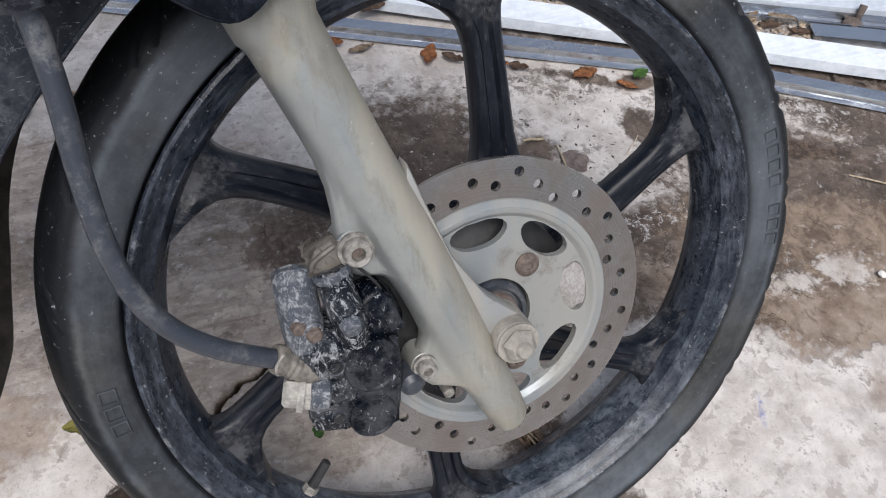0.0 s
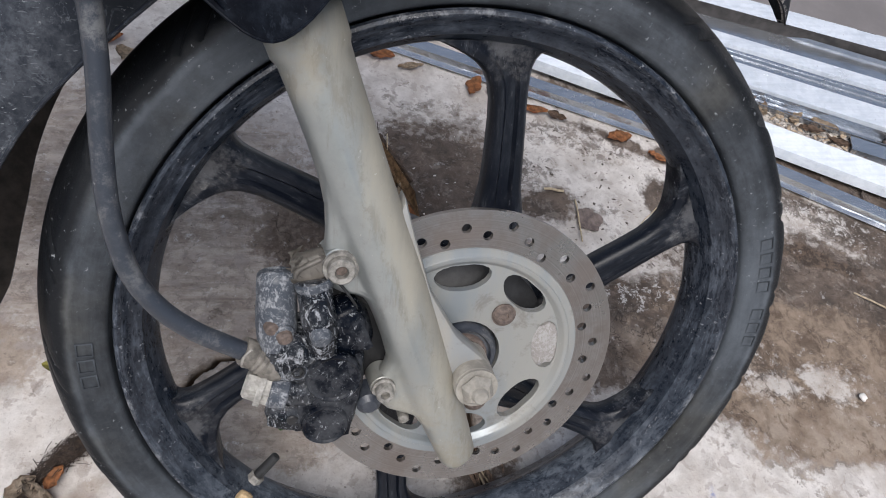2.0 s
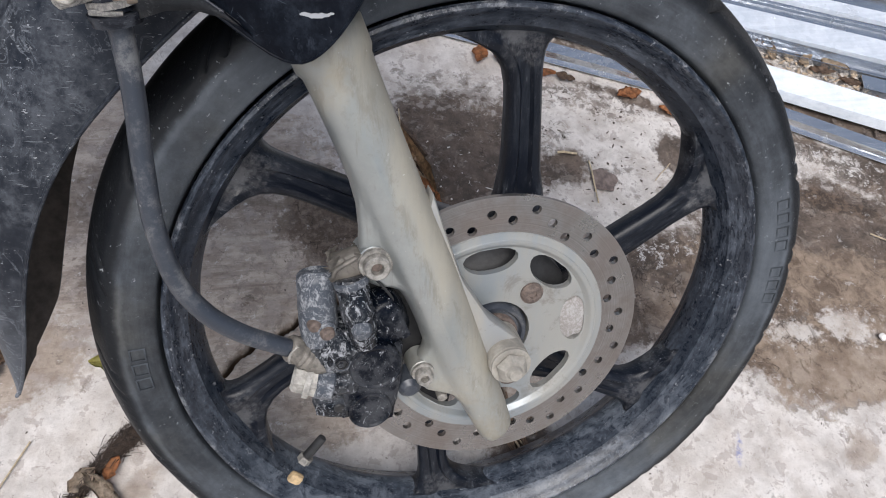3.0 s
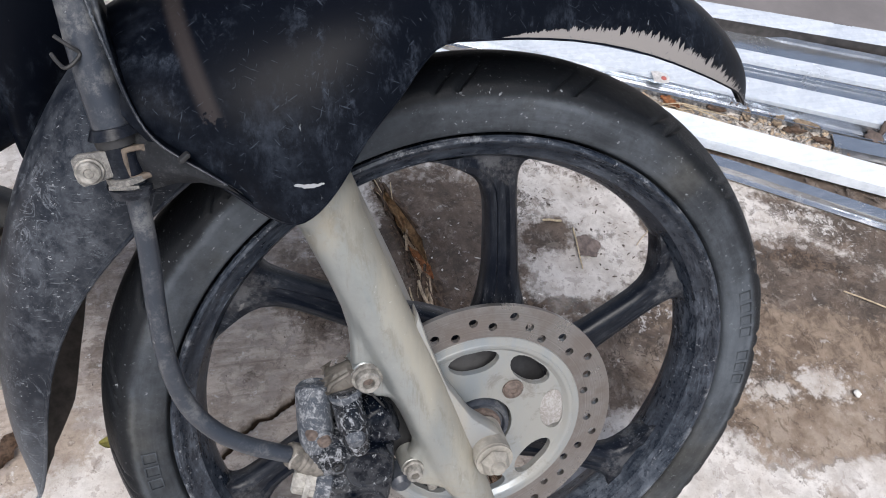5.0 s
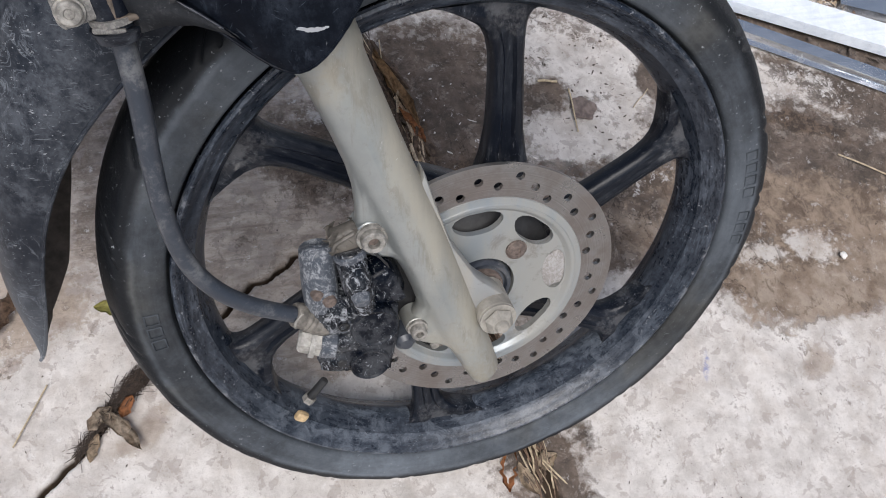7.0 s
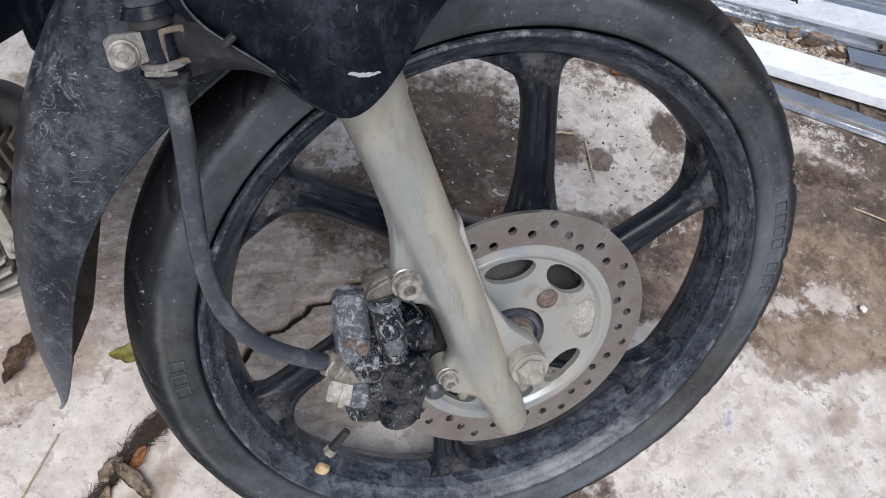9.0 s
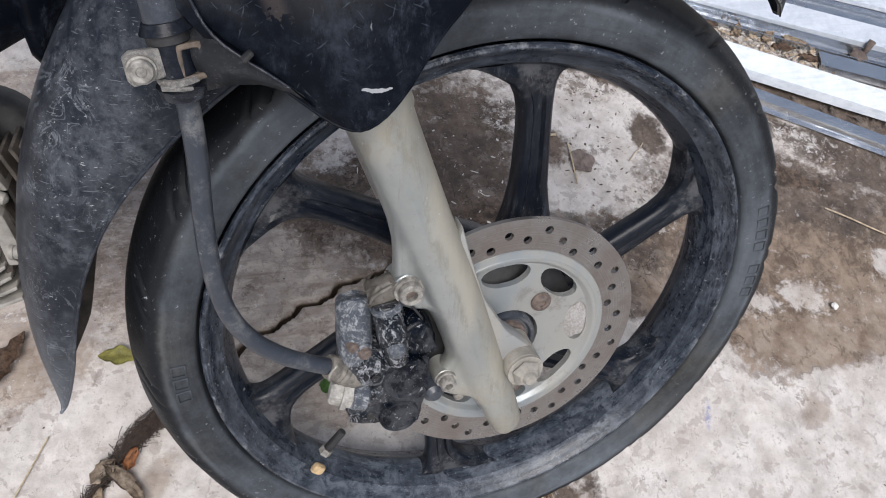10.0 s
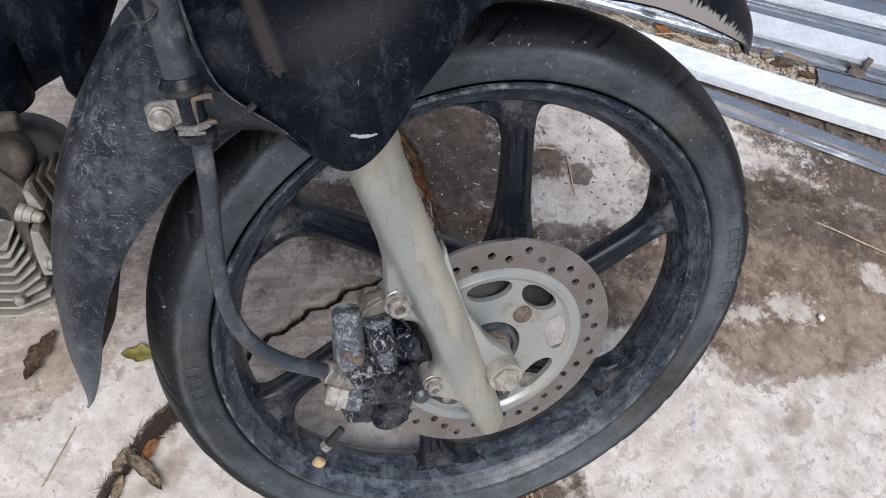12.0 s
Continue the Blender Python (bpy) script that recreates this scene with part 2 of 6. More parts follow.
    hair = m.math("MULTIPLY", m.step(hair, 0.002, 0.006, 1.0, 0.0), m.step(m.noise(8, 3, 0.5, src=m.mapped(loc=(5, 9, 0))), 0.48, 0.56))
    col = m.mix(m.math("MULTIPLY", m.math("MULTIPLY", hair, mud), 0.7), col, (0.030, 0.022, 0.017))
    # a dark tide line where the mud ends
    tide = m.math("MULTIPLY", m.step(m.math("ADD", mud_shade_zone, breakup), 0.26, 0.40), m.step(m.math("ADD", mud_shade_zone, breakup), 0.46, 0.62, 1.0, 0.0))
    col = m.mix(m.math("MULTIPLY", m.math("MULTIPLY", tide, m.step(m.noise(31, 6, 0.7, src=m.mapped(loc=(2, 2, 0))), 0.42, 0.60)), 0.45), col, (0.055, 0.040, 0.032))
    hazy = m.step(m.noise(11, 9, 0.74, src=m.mapped(loc=(6, 4, 0)), dist=0.5), 0.46, 0.66)
    col = m.mix(m.math("MULTIPLY", m.math("MULTIPLY", hazy, m.math("SUBTRACT", 1.0, mud)), 0.34), col, (0.40, 0.335, 0.282))
    mottle = m.step(m.noise(44, 7, 0.72, src=m.mapped((1.3, 0.8, 1), (0, 0, 0.5), (9, 9, 0)), dist=0.6), 0.55, 0.62)
    col = m.mix(m.math("MULTIPLY", m.math("MULTIPLY", mottle, mud), 0.45), col, (0.055, 0.037, 0.026))
    # grey damp blotches, dark grit, chalky flecks
    blot = m.step(m.noise(52, 5, 0.60, src=m.mapped(loc=(1.3, 4.2, 0)), dist=0.4), 0.570, 0.605)
    col = m.mix(m.math("MULTIPLY", m.math("MULTIPLY", blot, m.math("SUBTRACT", 1.0, mud)), 0.55), col, (0.33, 0.285, 0.26))
    lace = m.step(m.noise(30, 9, 0.76, src=m.mapped(loc=(8, 3, 0)), dist=0.3), 0.54, 0.60)
    col = m.mix(m.math("MULTIPLY", m.math("MULTIPLY", lace, m.math("SUBTRACT", 1.0, mud)), 0.34), col, (0.38, 0.33, 0.295))
    fleck = m.step(m.noise(105, 6, 0.75, src=m.mapped(loc=(3, 8, 0)), dist=0.5), 0.585, 0.63)
    col = m.mix(m.math("MULTIPLY", fleck, 0.20), col, (0.22, 0.175, 0.15))
    grit = m.step(m.noise(140, 4, 0.75, src=m.mapped(loc=(7, 2, 0))), 0.665, 0.72)
    col = m.mix(m.math("MULTIPLY", grit, 0.65), col, (0.085, 0.065, 0.052))
    chalk = m.step(m.noise(60, 7, 0.78, src=m.mapped(loc=(2, 9, 0))), 0.60, 0.65)
    col = m.mix(m.math("MULTIPLY", chalk, m.math("SUBTRACT", 0.62, m.math("MULTIPLY", mud, 0.30))), col, (0.66, 0.635, 0.615))
    crumb = m.step(m.noise(190, 4, 0.8, src=m.mapped(loc=(1, 6, 0))), 0.60, 0.64)
    col = m.mix(m.math("MULTIPLY", crumb, 0.18), col, (0.12, 0.092, 0.075))
    pit = m.step(m.noise(75, 6, 0.8, src=m.mapped((1.5, 0.8, 1), (0, 0, 0.4), (6, 1, 0))), 0.60, 0.63)
    col = m.mix(m.math("MULTIPLY", pit, 0.30), col, (0.17, 0.13, 0.105))
    blue = m.math("MULTIPLY", zones(m, "blue_chalk", [(0.338, -0.105, 0.0055, 0.022, -8)], (0.5, 1.1)), m.step(m.noise(160, 4, 0.7), 0.42, 0.56))
    col = m.mix(m.math("MULTIPLY", blue, 0.6), col, (0.16, 0.19, 0.42))
    # soil that has filled the crack
    sep = m.n.new("ShaderNodeSeparateXYZ")
    m.l.new(m.pos, sep.inputs[0])
    col = m.mix(m.step(sep.outputs[2], -0.016, -0.006, 1.0, 0.0), col, m.mix(fine, (0.02, 0.013, 0.009), (0.10, 0.068, 0.045)))
    h = m.math("ADD", m.math("MULTIPLY", fine, 0.5), mid)
    m.bump(h, 0.45, 0.004)
    return m.done(col, 0.82, 0.0, 0.3)


def galvanised_material(name, tone=0.75, metal=0.7):
    m = Mat(name)
    v = m.mapped((1.2, 26, 26), (0, 0, radians(21.7)))
    streak = m.noise(6, 4, 0.5, src=v)
    blotch = m.noise(16, 7, 0.68)
    stain = m.step(m.noise(9, 8, 0.7, src=m.mapped(loc=(4, 1, 0))), 0.54, 0.70)
    col = m.mix(m.step(m.math("ADD", m.math("MULTIPLY", streak, 0.35), m.math("MULTIPLY", blotch, 0.65)), 0.34, 0.62), (tone * 0.74, tone * 0.79, tone * 0.86), (tone * 0.94, tone * 0.98, tone * 1.03))
    col = m.mix(m.math("MULTIPLY", stain, 0.38), col, (0.34, 0.325, 0.31))
    spots = m.step(m.noise(150, 3, 0.7), 0.68, 0.74)
    col = m.mix(m.math("MULTIPLY", spots, 0.5), col, (0.16, 0.14, 0.12))
    r = m.math("ADD", m.math("MULTIPLY", streak, 0.22), m.math("MULTIPLY", stain, 0.22))
    scratch = m.step(m.noise(30, 6, 0.7, src=m.mapped((0.5, 8, 8), (0, 0, radians(19)), (2, 3, 0))), 0.57, 0.62)
    col = m.mix(m.math("MULTIPLY", scratch, 0.12), col, (0.40, 0.42, 0.45))
    film = m.step(m.noise(34, 8, 0.74, src=m.mapped(loc=(6, 6, 1)), dist=0.6), 0.52, 0.62)
    col = m.mix(m.math("MULTIPLY", film, 0.14), col, (0.45, 0.46, 0.48))
    m.bump(m.math("ADD", m.noise(9, 4, 0.55), m.math("MULTIPLY", m.noise(60, 4, 0.6), 0.12)), 0.45, 0.006)
    return m.done(col, m.math("ADD", r, 0.08), metal, 0.5)


def spangled(name, tone, metal, most=0.34):
    """Galvanised sheet whose zinc crystals catch the light one by one."""
    m = galvanised_material(name, tone, metal)
    n, l = m.node_tree.nodes, m.node_tree.links
    bsdf = n["Principled BSDF"]
    old = bsdf.inputs["Base Color"].links[0].from_socket
    tc = n.new("ShaderNodeTexCoord")
    cells = n.new("ShaderNodeTexVoronoi")
    cells.inputs["Scale"].default_value = 120
    l.new(tc.outputs["Object"], cells.inputs["Vector"])
    one = n.new("ShaderNodeSeparateColor")
    l.new(cells.outputs["Color"], one.inputs[0])
    span = n.new("ShaderNodeMapRange")
    l.new(one.outputs[0], span.inputs["Value"])
    span.inputs["To Min"].default_value, span.inputs["To Max"].default_value = 0.0, most
    mix = n.new("ShaderNodeMix")
    mix.data_type = "RGBA"
    l.new(span.outputs[0], mix.inputs[0])
    l.new(old, mix.inputs[6])
    mix.inputs[7].default_value = (tone * 0.52, tone * 0.57, tone * 0.64, 1)
    l.new(mix.outputs[2], bsdf.inputs["Base Color"])
    return m


def painted_alloy(name, base=(0.34, 0.345, 0.34), film=0.75):
    """Silver-painted alloy with a film of tan dust."""
    m = Mat(name)
    dust = m.step(m.noise(15, 8, 0.66, src=m.mapped((1.8, 1, 0.45), (0, radians(-21), 0))), 0.38, 0.62)
    col = m.mix(m.math("MULTIPLY", dust, film), base, (0.42, 0.375, 0.30))
    fine = m.step(m.noise(260, 3, 0.6), 0.70, 0.78)
    col = m.mix(m.math("MULTIPLY", fine, 0.35), col, (0.5, 0.48, 0.44))
    dark = m.step(m.noise(46, 9, 0.74, src=m.mapped(loc=(5, 1, 2)), dist=0.4), 0.53, 0.66)
    col = m.mix(m.math("MULTIPLY", dark, 0.5), col, (0.16, 0.14, 0.12))
    m.bump(m.noise(300, 3, 0.6), 0.08, 0.0006)
    return m.done(col, m.math("ADD", m.math("MULTIPLY", dust, 0.3), 0.36), 0.35, 0.5)


def fork_paint():
    """Silver paint, tan dust along the front flank, dark drips and grime streaks down its length."""
    m = Mat("dusty_silver_fork_paint")
    sep = m.n.new("ShaderNodeSeparateXYZ")
    m.l.new(m.pos, sep.inputs[0])
    off = m.math("ADD", sep.outputs[0], m.math("ADD", m.math("MULTIPLY", sep.outputs[2], 0.377), 0.030))
    streak = m.noise(20, 8, 0.70, src=m.mapped((2.6, 1.2, 0.5), (0, radians(-20.6), 0)))
    blot = m.noise(34, 8, 0.7)
    edge = m.math("ADD", m.math("MULTIPLY", off, 38.0), m.math("MULTIPLY", m.math("SUBTRACT", streak, 0.5), 2.0))
    low = m.step(sep.outputs[2], 0.08, -0.06)
    high = m.step(sep.outputs[2], 0.165, 0.205)
    dust = m.math("MAXIMUM", m.step(edge, -0.40, 0.80), m.math("MULTIPLY", m.math("MAXIMUM", low, high), m.step(blot, 0.30, 0.62)))
    col = m.mix(m.step(blot, 0.26, 0.74), (0.315, 0.335, 0.330), (0.385, 0.404, 0.396))
    col = m.mix(m.math("MULTIPLY", dust, 0.80), col, m.mix(m.step(streak, 0.34, 0.66), (0.255, 0.226, 0.168), (0.36, 0.328, 0.258)))
    ridge = m.step(m.math("ABSOLUTE", m.math("ADD", edge, -0.22)), 0.0, 0.26, 1.0, 0.0)
    grime = m.step(m.noise(64, 8, 0.76, src=m.mapped((1.6, 1, 0.6), (0, radians(-20.6), 0), (2, 8, 1)), dist=0.5), 0.47, 0.60)
    col = m.mix(m.math("MULTIPLY", m.math("MULTIPLY", ridge, grime), 0.32), col, (0.165, 0.135, 0.085))
    drip = m.step(m.noise(30, 7, 0.7, src=m.mapped((3.2, 2, 0.35), (0, radians(-20.6), 0), (5, 2, 1))), 0.57, 0.66)
    col = m.mix(m.math("MULTIPLY", drip, 0.26), col, (0.19, 0.165, 0.125))
    fleck = m.step(m.noise(95, 7, 0.78, src=m.mapped(loc=(1, 3, 9)), dist=0.6), 0.56, 0.62)
    col = m.mix(m.math("MULTIPLY", fleck, 0.16), col, (0.20, 0.18, 0.145))
    specks = m.step(m.noise(230, 4, 0.66), 0.685, 0.71)
    col = m.mix(m.math("MULTIPLY", specks, 0.5), col, (0.62, 0.60, 0.56))
    m.bump(m.math("ADD", m.noise(260, 4, 0.6), blot), 0.12, 0.0008)
    return m.done(col, m.math("ADD", m.math("MULTIPLY", dust, 0.26), 0.30), m.math("ADD", m.math("MULTIPLY", dust, -0.40), 0.62), 0.5)


def rubber_material(name="dusty_rubber", base=(0.0058, 0.0068, 0.0088), dust=(0.142, 0.160, 0.182)):
    m = Mat(name)
    cloud = m.step(m.noise(7, 8, 0.66), 0.34, 0.68)
    smear = m.step(m.ring(9, 70, 7, 0.72), 0.40, 0.68)
    blots = m.step(m.noise(42, 9, 0.76, src=m.mapped(loc=(4, 4, 1))), 0.40, 0.66)
    film = m.math("ADD", m.math("MULTIPLY", cloud, 0.34), m.math("ADD", m.math("MULTIPLY", smear, 0.16), m.math("MULTIPLY", blots, 0.14)), True)
    film = m.math("ADD", film, 0.09)
    sep = m.n.new("ShaderNodeSeparateXYZ")
    m.l.new(m.pos, sep.inputs[0])
    radius = m.math("SQRT", m.math("ADD", m.math("MULTIPLY", sep.outputs[0], sep.outputs[0]), m.math("MULTIPLY", sep.outputs[2], sep.outputs[2])))
    # the tread is rubbed clean, the dust stays on the sidewall, with a pale rub mark where they meet
    out = m.math("ADD", radius, m.math("MULTIPLY", m.math("SUBTRACT", m.noise(24, 6, 0.7, src=m.mapped(loc=(2, 5, 2))), 0.5), 0.010))
    clean = m.step(out, 0.2505, 0.2590, 1.0, 0.05)
    rub = m.math("MULTIPLY", m.step(m.math("ABSOLUTE", m.math("ADD", out, -0.2530)), 0.0, 0.0040, 0.30, 0.0), m.step(m.noise(9, 5, 0.6, src=m.mapped(loc=(8, 3, 3))), 0.46, 0.62))
    # brighter light on the lower sidewall, put into the colour as broken pale film
    lower_pale = m.math("MULTIPLY", m.step(sep.outputs[2], -0.10, -0.22), m.step(m.noise(16, 8, 0.72, src=m.mapped(loc=(6, 6, 2))), 0.34, 0.62, 0.10, 0.42))
    film = m.math("ADD", m.math("MULTIPLY", m.math("ADD", film, lower_pale, True), clean), rub)
    tone = m.mix(m.step(m.noise(5, 5, 0.6, src=m.mapped(loc=(9, 2, 6))), 0.50, 0.66), dust, (0.146, 0.146, 0.136))
    col = m.mix(film, base, tone)
    chips = m.step(m.noise(260, 5, 0.70, src=m.mapped(loc=(2, 2, 1))), 0.635, 0.670)
    where = m.math("MAXIMUM", m.step(m.noise(13, 7, 0.68, src=m.mapped(loc=(1, 5, 3))), 0.48, 0.62), m.math("MULTIPLY", m.step(out, 0.2540, 0.2620), m.math("MULTIPLY", m.step(sep.outputs[0], -0.08, -0.18), m.step(m.noise(11, 6, 0.7, src=m.mapped(loc=(4, 1, 8))), 0.36, 0.54))))
    col = m.mix(m.math("MULTIPLY", m.math("MULTIPLY", chips, where), 0.6), col, (0.36, 0.38, 0.40))
    m.bump(m.math("ADD", m.noise(330, 4, 0.65), m.math("MULTIPLY", blots, 0.7)), 0.3, 0.0009)
    return m.done(col, m.math("ADD", m.math("MULTIPLY", film, 0.25), 0.50), 0.0, 0.20)


def brushed_disc():
    """Worn steel with rings left by the pads and a brown bloom of rust."""
    m = Mat("worn_disc_steel")
    sep = m.n.new("ShaderNodeSeparateXYZ")
    m.l.new(m.pos, sep.inputs[0])
    flat = m.n.new("ShaderNodeCombineXYZ")
    m.l.new(sep.outputs[0], flat.inputs[0])
    m.l.new(sep.outputs[2], flat.inputs[2])
    ln = m.n.new("ShaderNodeVectorMath")
    ln.operation = "LENGTH"
    m.l.new(flat.outputs[0], ln.inputs[0])
    rings = m.n.new("ShaderNodeTexNoise")
    rings.noise_dimensions = "1D"
    rings.inputs["Scale"].default_value = 1100
    rings.inputs["Detail"].default_value = 3
    m.l.new(ln.outputs["Value"], rings.inputs["W"])
    rust = m.step(m.noise(22, 8, 0.7), 0.40, 0.66)
    blot = m.step(m.noise(34, 9, 0.74, src=m.mapped(loc=(3, 3, 3)), dist=0.5), 0.42, 0.60)
    col = m.mix(rings.outputs[0], (0.17, 0.162, 0.156), (0.40, 0.385, 0.374))
    col = m.mix(m.math("MULTIPLY", blot, 0.35), col, (0.22, 0.195, 0.18))
    col = m.mix(m.math("MULTIPLY", rust, 0.55), col, (0.205, 0.160, 0.134))
    m.bump(rings.outputs[0], 0.15, 0.0004)
    return m.done(col, m.math("ADD", m.math("MULTIPLY", rust, 0.25), 0.27), 0.85, 0.5)


def plain(name, color, rough=0.6, metal=0.0, vary=0.25, scale=60, spec=0.5, bump=0.15):
    m = Mat(name)
    n = m.noise(scale, 5, 0.65)
    col = m.mix(m.step(n, 0.3, 0.72), tuple(c * (1 - vary) for c in color), tuple(min(1, c * (1 + vary)) for c in color))
    m.bump(m.noise(scale * 5, 3, 0.6), bump, 0.001)
    return m.done(col, rough, metal, spec)


CONCRETE = concrete_material()
GALV = spangled("galvanised_steel", 1.0, 0.12, 0.14)
GALV_MID = spangled("spangled_galvanised_steel", 0.94, 0.30, 0.28)
GALV_DULL = galvanised_material("dull_galvanised_steel", 0.66, 0.88)
ALLOY = painted_alloy("dusty_silver_paint")
FORK = fork_paint()
CARRIER = painted_alloy("grey_disc_carrier_paint", (0.262, 0.286, 0.298), 0.40)
RUBBER = rubber_material()
RIM = speckled("worn_black_rim_paint", (0.0105, 0.0150, 0.0240), (0.23, 0.262, 0.315), 0.42, 190, 0.27, 0.36, 0.0, (1, 1, 1), 0.630, (0.40, 0.41, 0.43), 0.65, 26, True, 0.0, 0.25, 0.085)
SPOKE = speckled("worn_black_spoke_paint", (0.0045, 0.0062, 0.0110), (0.120, 0.132, 0.152), 0.42, 210, 0.30, 0.24, 0.0, (0.30, 2.0, 2.0), 0.635, (0.36, 0.37, 0.39), 0.55, 24, False, 0.0, 0.20, 0.060)
PLASTIC = speckled("scuffed_black_plastic", (0.0026, 0.0037, 0.0068), (0.050, 0.062, 0.084), 0.75, 170, 0.38, 0.08, 0.0, (1, 1, 0.40), 0.700, (0.30, 0.32, 0.34), 0.6, 14, False, 0.03, 0.08)
def flap_material():
    """Black plastic under curling grey scuffs, scattered chips and a film of dust that thickens towards the tip."""
    m = Mat("scuffed_mud_flap_plastic")
    sep = m.n.new("ShaderNodeSeparateXYZ")
    m.l.new(m.pos, sep.inputs[0])
    haze = m.step(m.noise(17, 9, 0.72), 0.40, 0.68)
    curls = m.math("ABSOLUTE", m.math("SUBTRACT", m.noise(46, 5, 0.62, src=m.mapped((1, 1, 0.7), loc=(2, 6, 1)), dist=1.6), 0.5))
    curls = m.math("MULTIPLY", m.step(curls, 0.004, 0.022, 1.0, 0.0), m.step(m.noise(15, 6, 0.7, src=m.mapped(loc=(7, 1, 3))), 0.45, 0.62))
    tip = m.step(sep.outputs[2], 0.075, -0.03)
    film = m.math("ADD", m.math("MULTIPLY", m.math("MULTIPLY", haze, m.step(m.noise(120, 6, 0.75, src=m.mapped(loc=(7, 7, 7))), 0.34, 0.62)), 0.34), m.math("ADD", m.math("MULTIPLY", curls, 0.50), m.math("MULTIPLY", tip, 0.40)), True)
    col = m.mix(film, (0.0072, 0.0098, 0.0160), (0.180, 0.195, 0.218))
    chips = m.step(m.noise(400, 4, 0.66, src=m.mapped((0.7, 1, 1.6), (0, 0.5, 0))), 0.630, 0.665)
    where = m.step(m.noise(20, 7, 0.7, src=m.mapped(loc=(3, 3, 3))), 0.45, 0.62)
    col = m.mix(m.math("MULTIPLY", m.math("MULTIPLY", chips, where), 0.65), col, (0.42, 0.43, 0.44))
    hair = m.step(m.noise(1.8, 3, 0.5, src=m.mapped((60, 60, 480), (0, 0.35, 0), (3, 3, 0))), 0.665, 0.70)
    col = m.mix(m.math("MULTIPLY", hair, 0.35), col, (0.25, 0.265, 0.285))
    m.bump(m.math("ADD", m.noise(300, 4, 0.6), m.math("MULTIPLY", curls, 0.5)), 0.14, 0.0008)
    return m.done(col, m.math("ADD", m.math("MULTIPLY", film, 0.30), 0.36), 0.0, 0.30)


FLAP = flap_material()
def spoke_wear(mat):
    """Bare greyed metal where the paint has flaked off the root at the rim."""
    m = mat.node_tree
    n, l = m.nodes, m.links
    bsdf = n["Principled BSDF"]
    old = bsdf.inputs["Base Color"].links[0].from_socket
    tc = n.new("ShaderNodeTexCoord")
    sep = n.new("ShaderNodeSeparateXYZ")
    l.new(tc.outputs["Object"], sep.inputs[0])
    nz = n.new("ShaderNodeTexNoise")
    nz.inputs["Scale"].default_value, nz.inputs["Detail"].default_value, nz.inputs["Roughness"].default_value = 48, 8, 0.74
    l.new(tc.outputs["Object"], nz.inputs["Vector"])
    near = n.new("ShaderNodeMapRange")
    near.interpolation_type = "SMOOTHSTEP"
    l.new(sep.outputs[0], near.inputs["Value"])
    for k, v in zip(("From Min", "From Max", "To Min", "To Max"), (0.165, 0.202, 0.0, 0.18)):
        near.inputs[k].default_value = v
    add = n.new("ShaderNodeMath")
    l.new(near.outputs[0], add.inputs[0])
    l.new(nz.outputs[0], add.inputs[1])
    bare = n.new("ShaderNodeMapRange")
    bare.interpolation_type = "SMOOTHSTEP"
    l.new(add.outputs[0], bare.inputs["Value"])
    for k, v in zip(("From Min", "From Max", "To Min", "To Max"), (0.62, 0.80, 0.0, 0.42)):
        bare.inputs[k].default_value = v
    mix = n.new("ShaderNodeMix")
    mix.data_type = "RGBA"
    l.new(bare.outputs[0], mix.inputs[0])
    l.new(old, mix.inputs[6])
    mix.inputs[7].default_value = (0.15, 0.148, 0.150, 1)
    l.new(mix.outputs[2], bsdf.inputs["Base Color"])


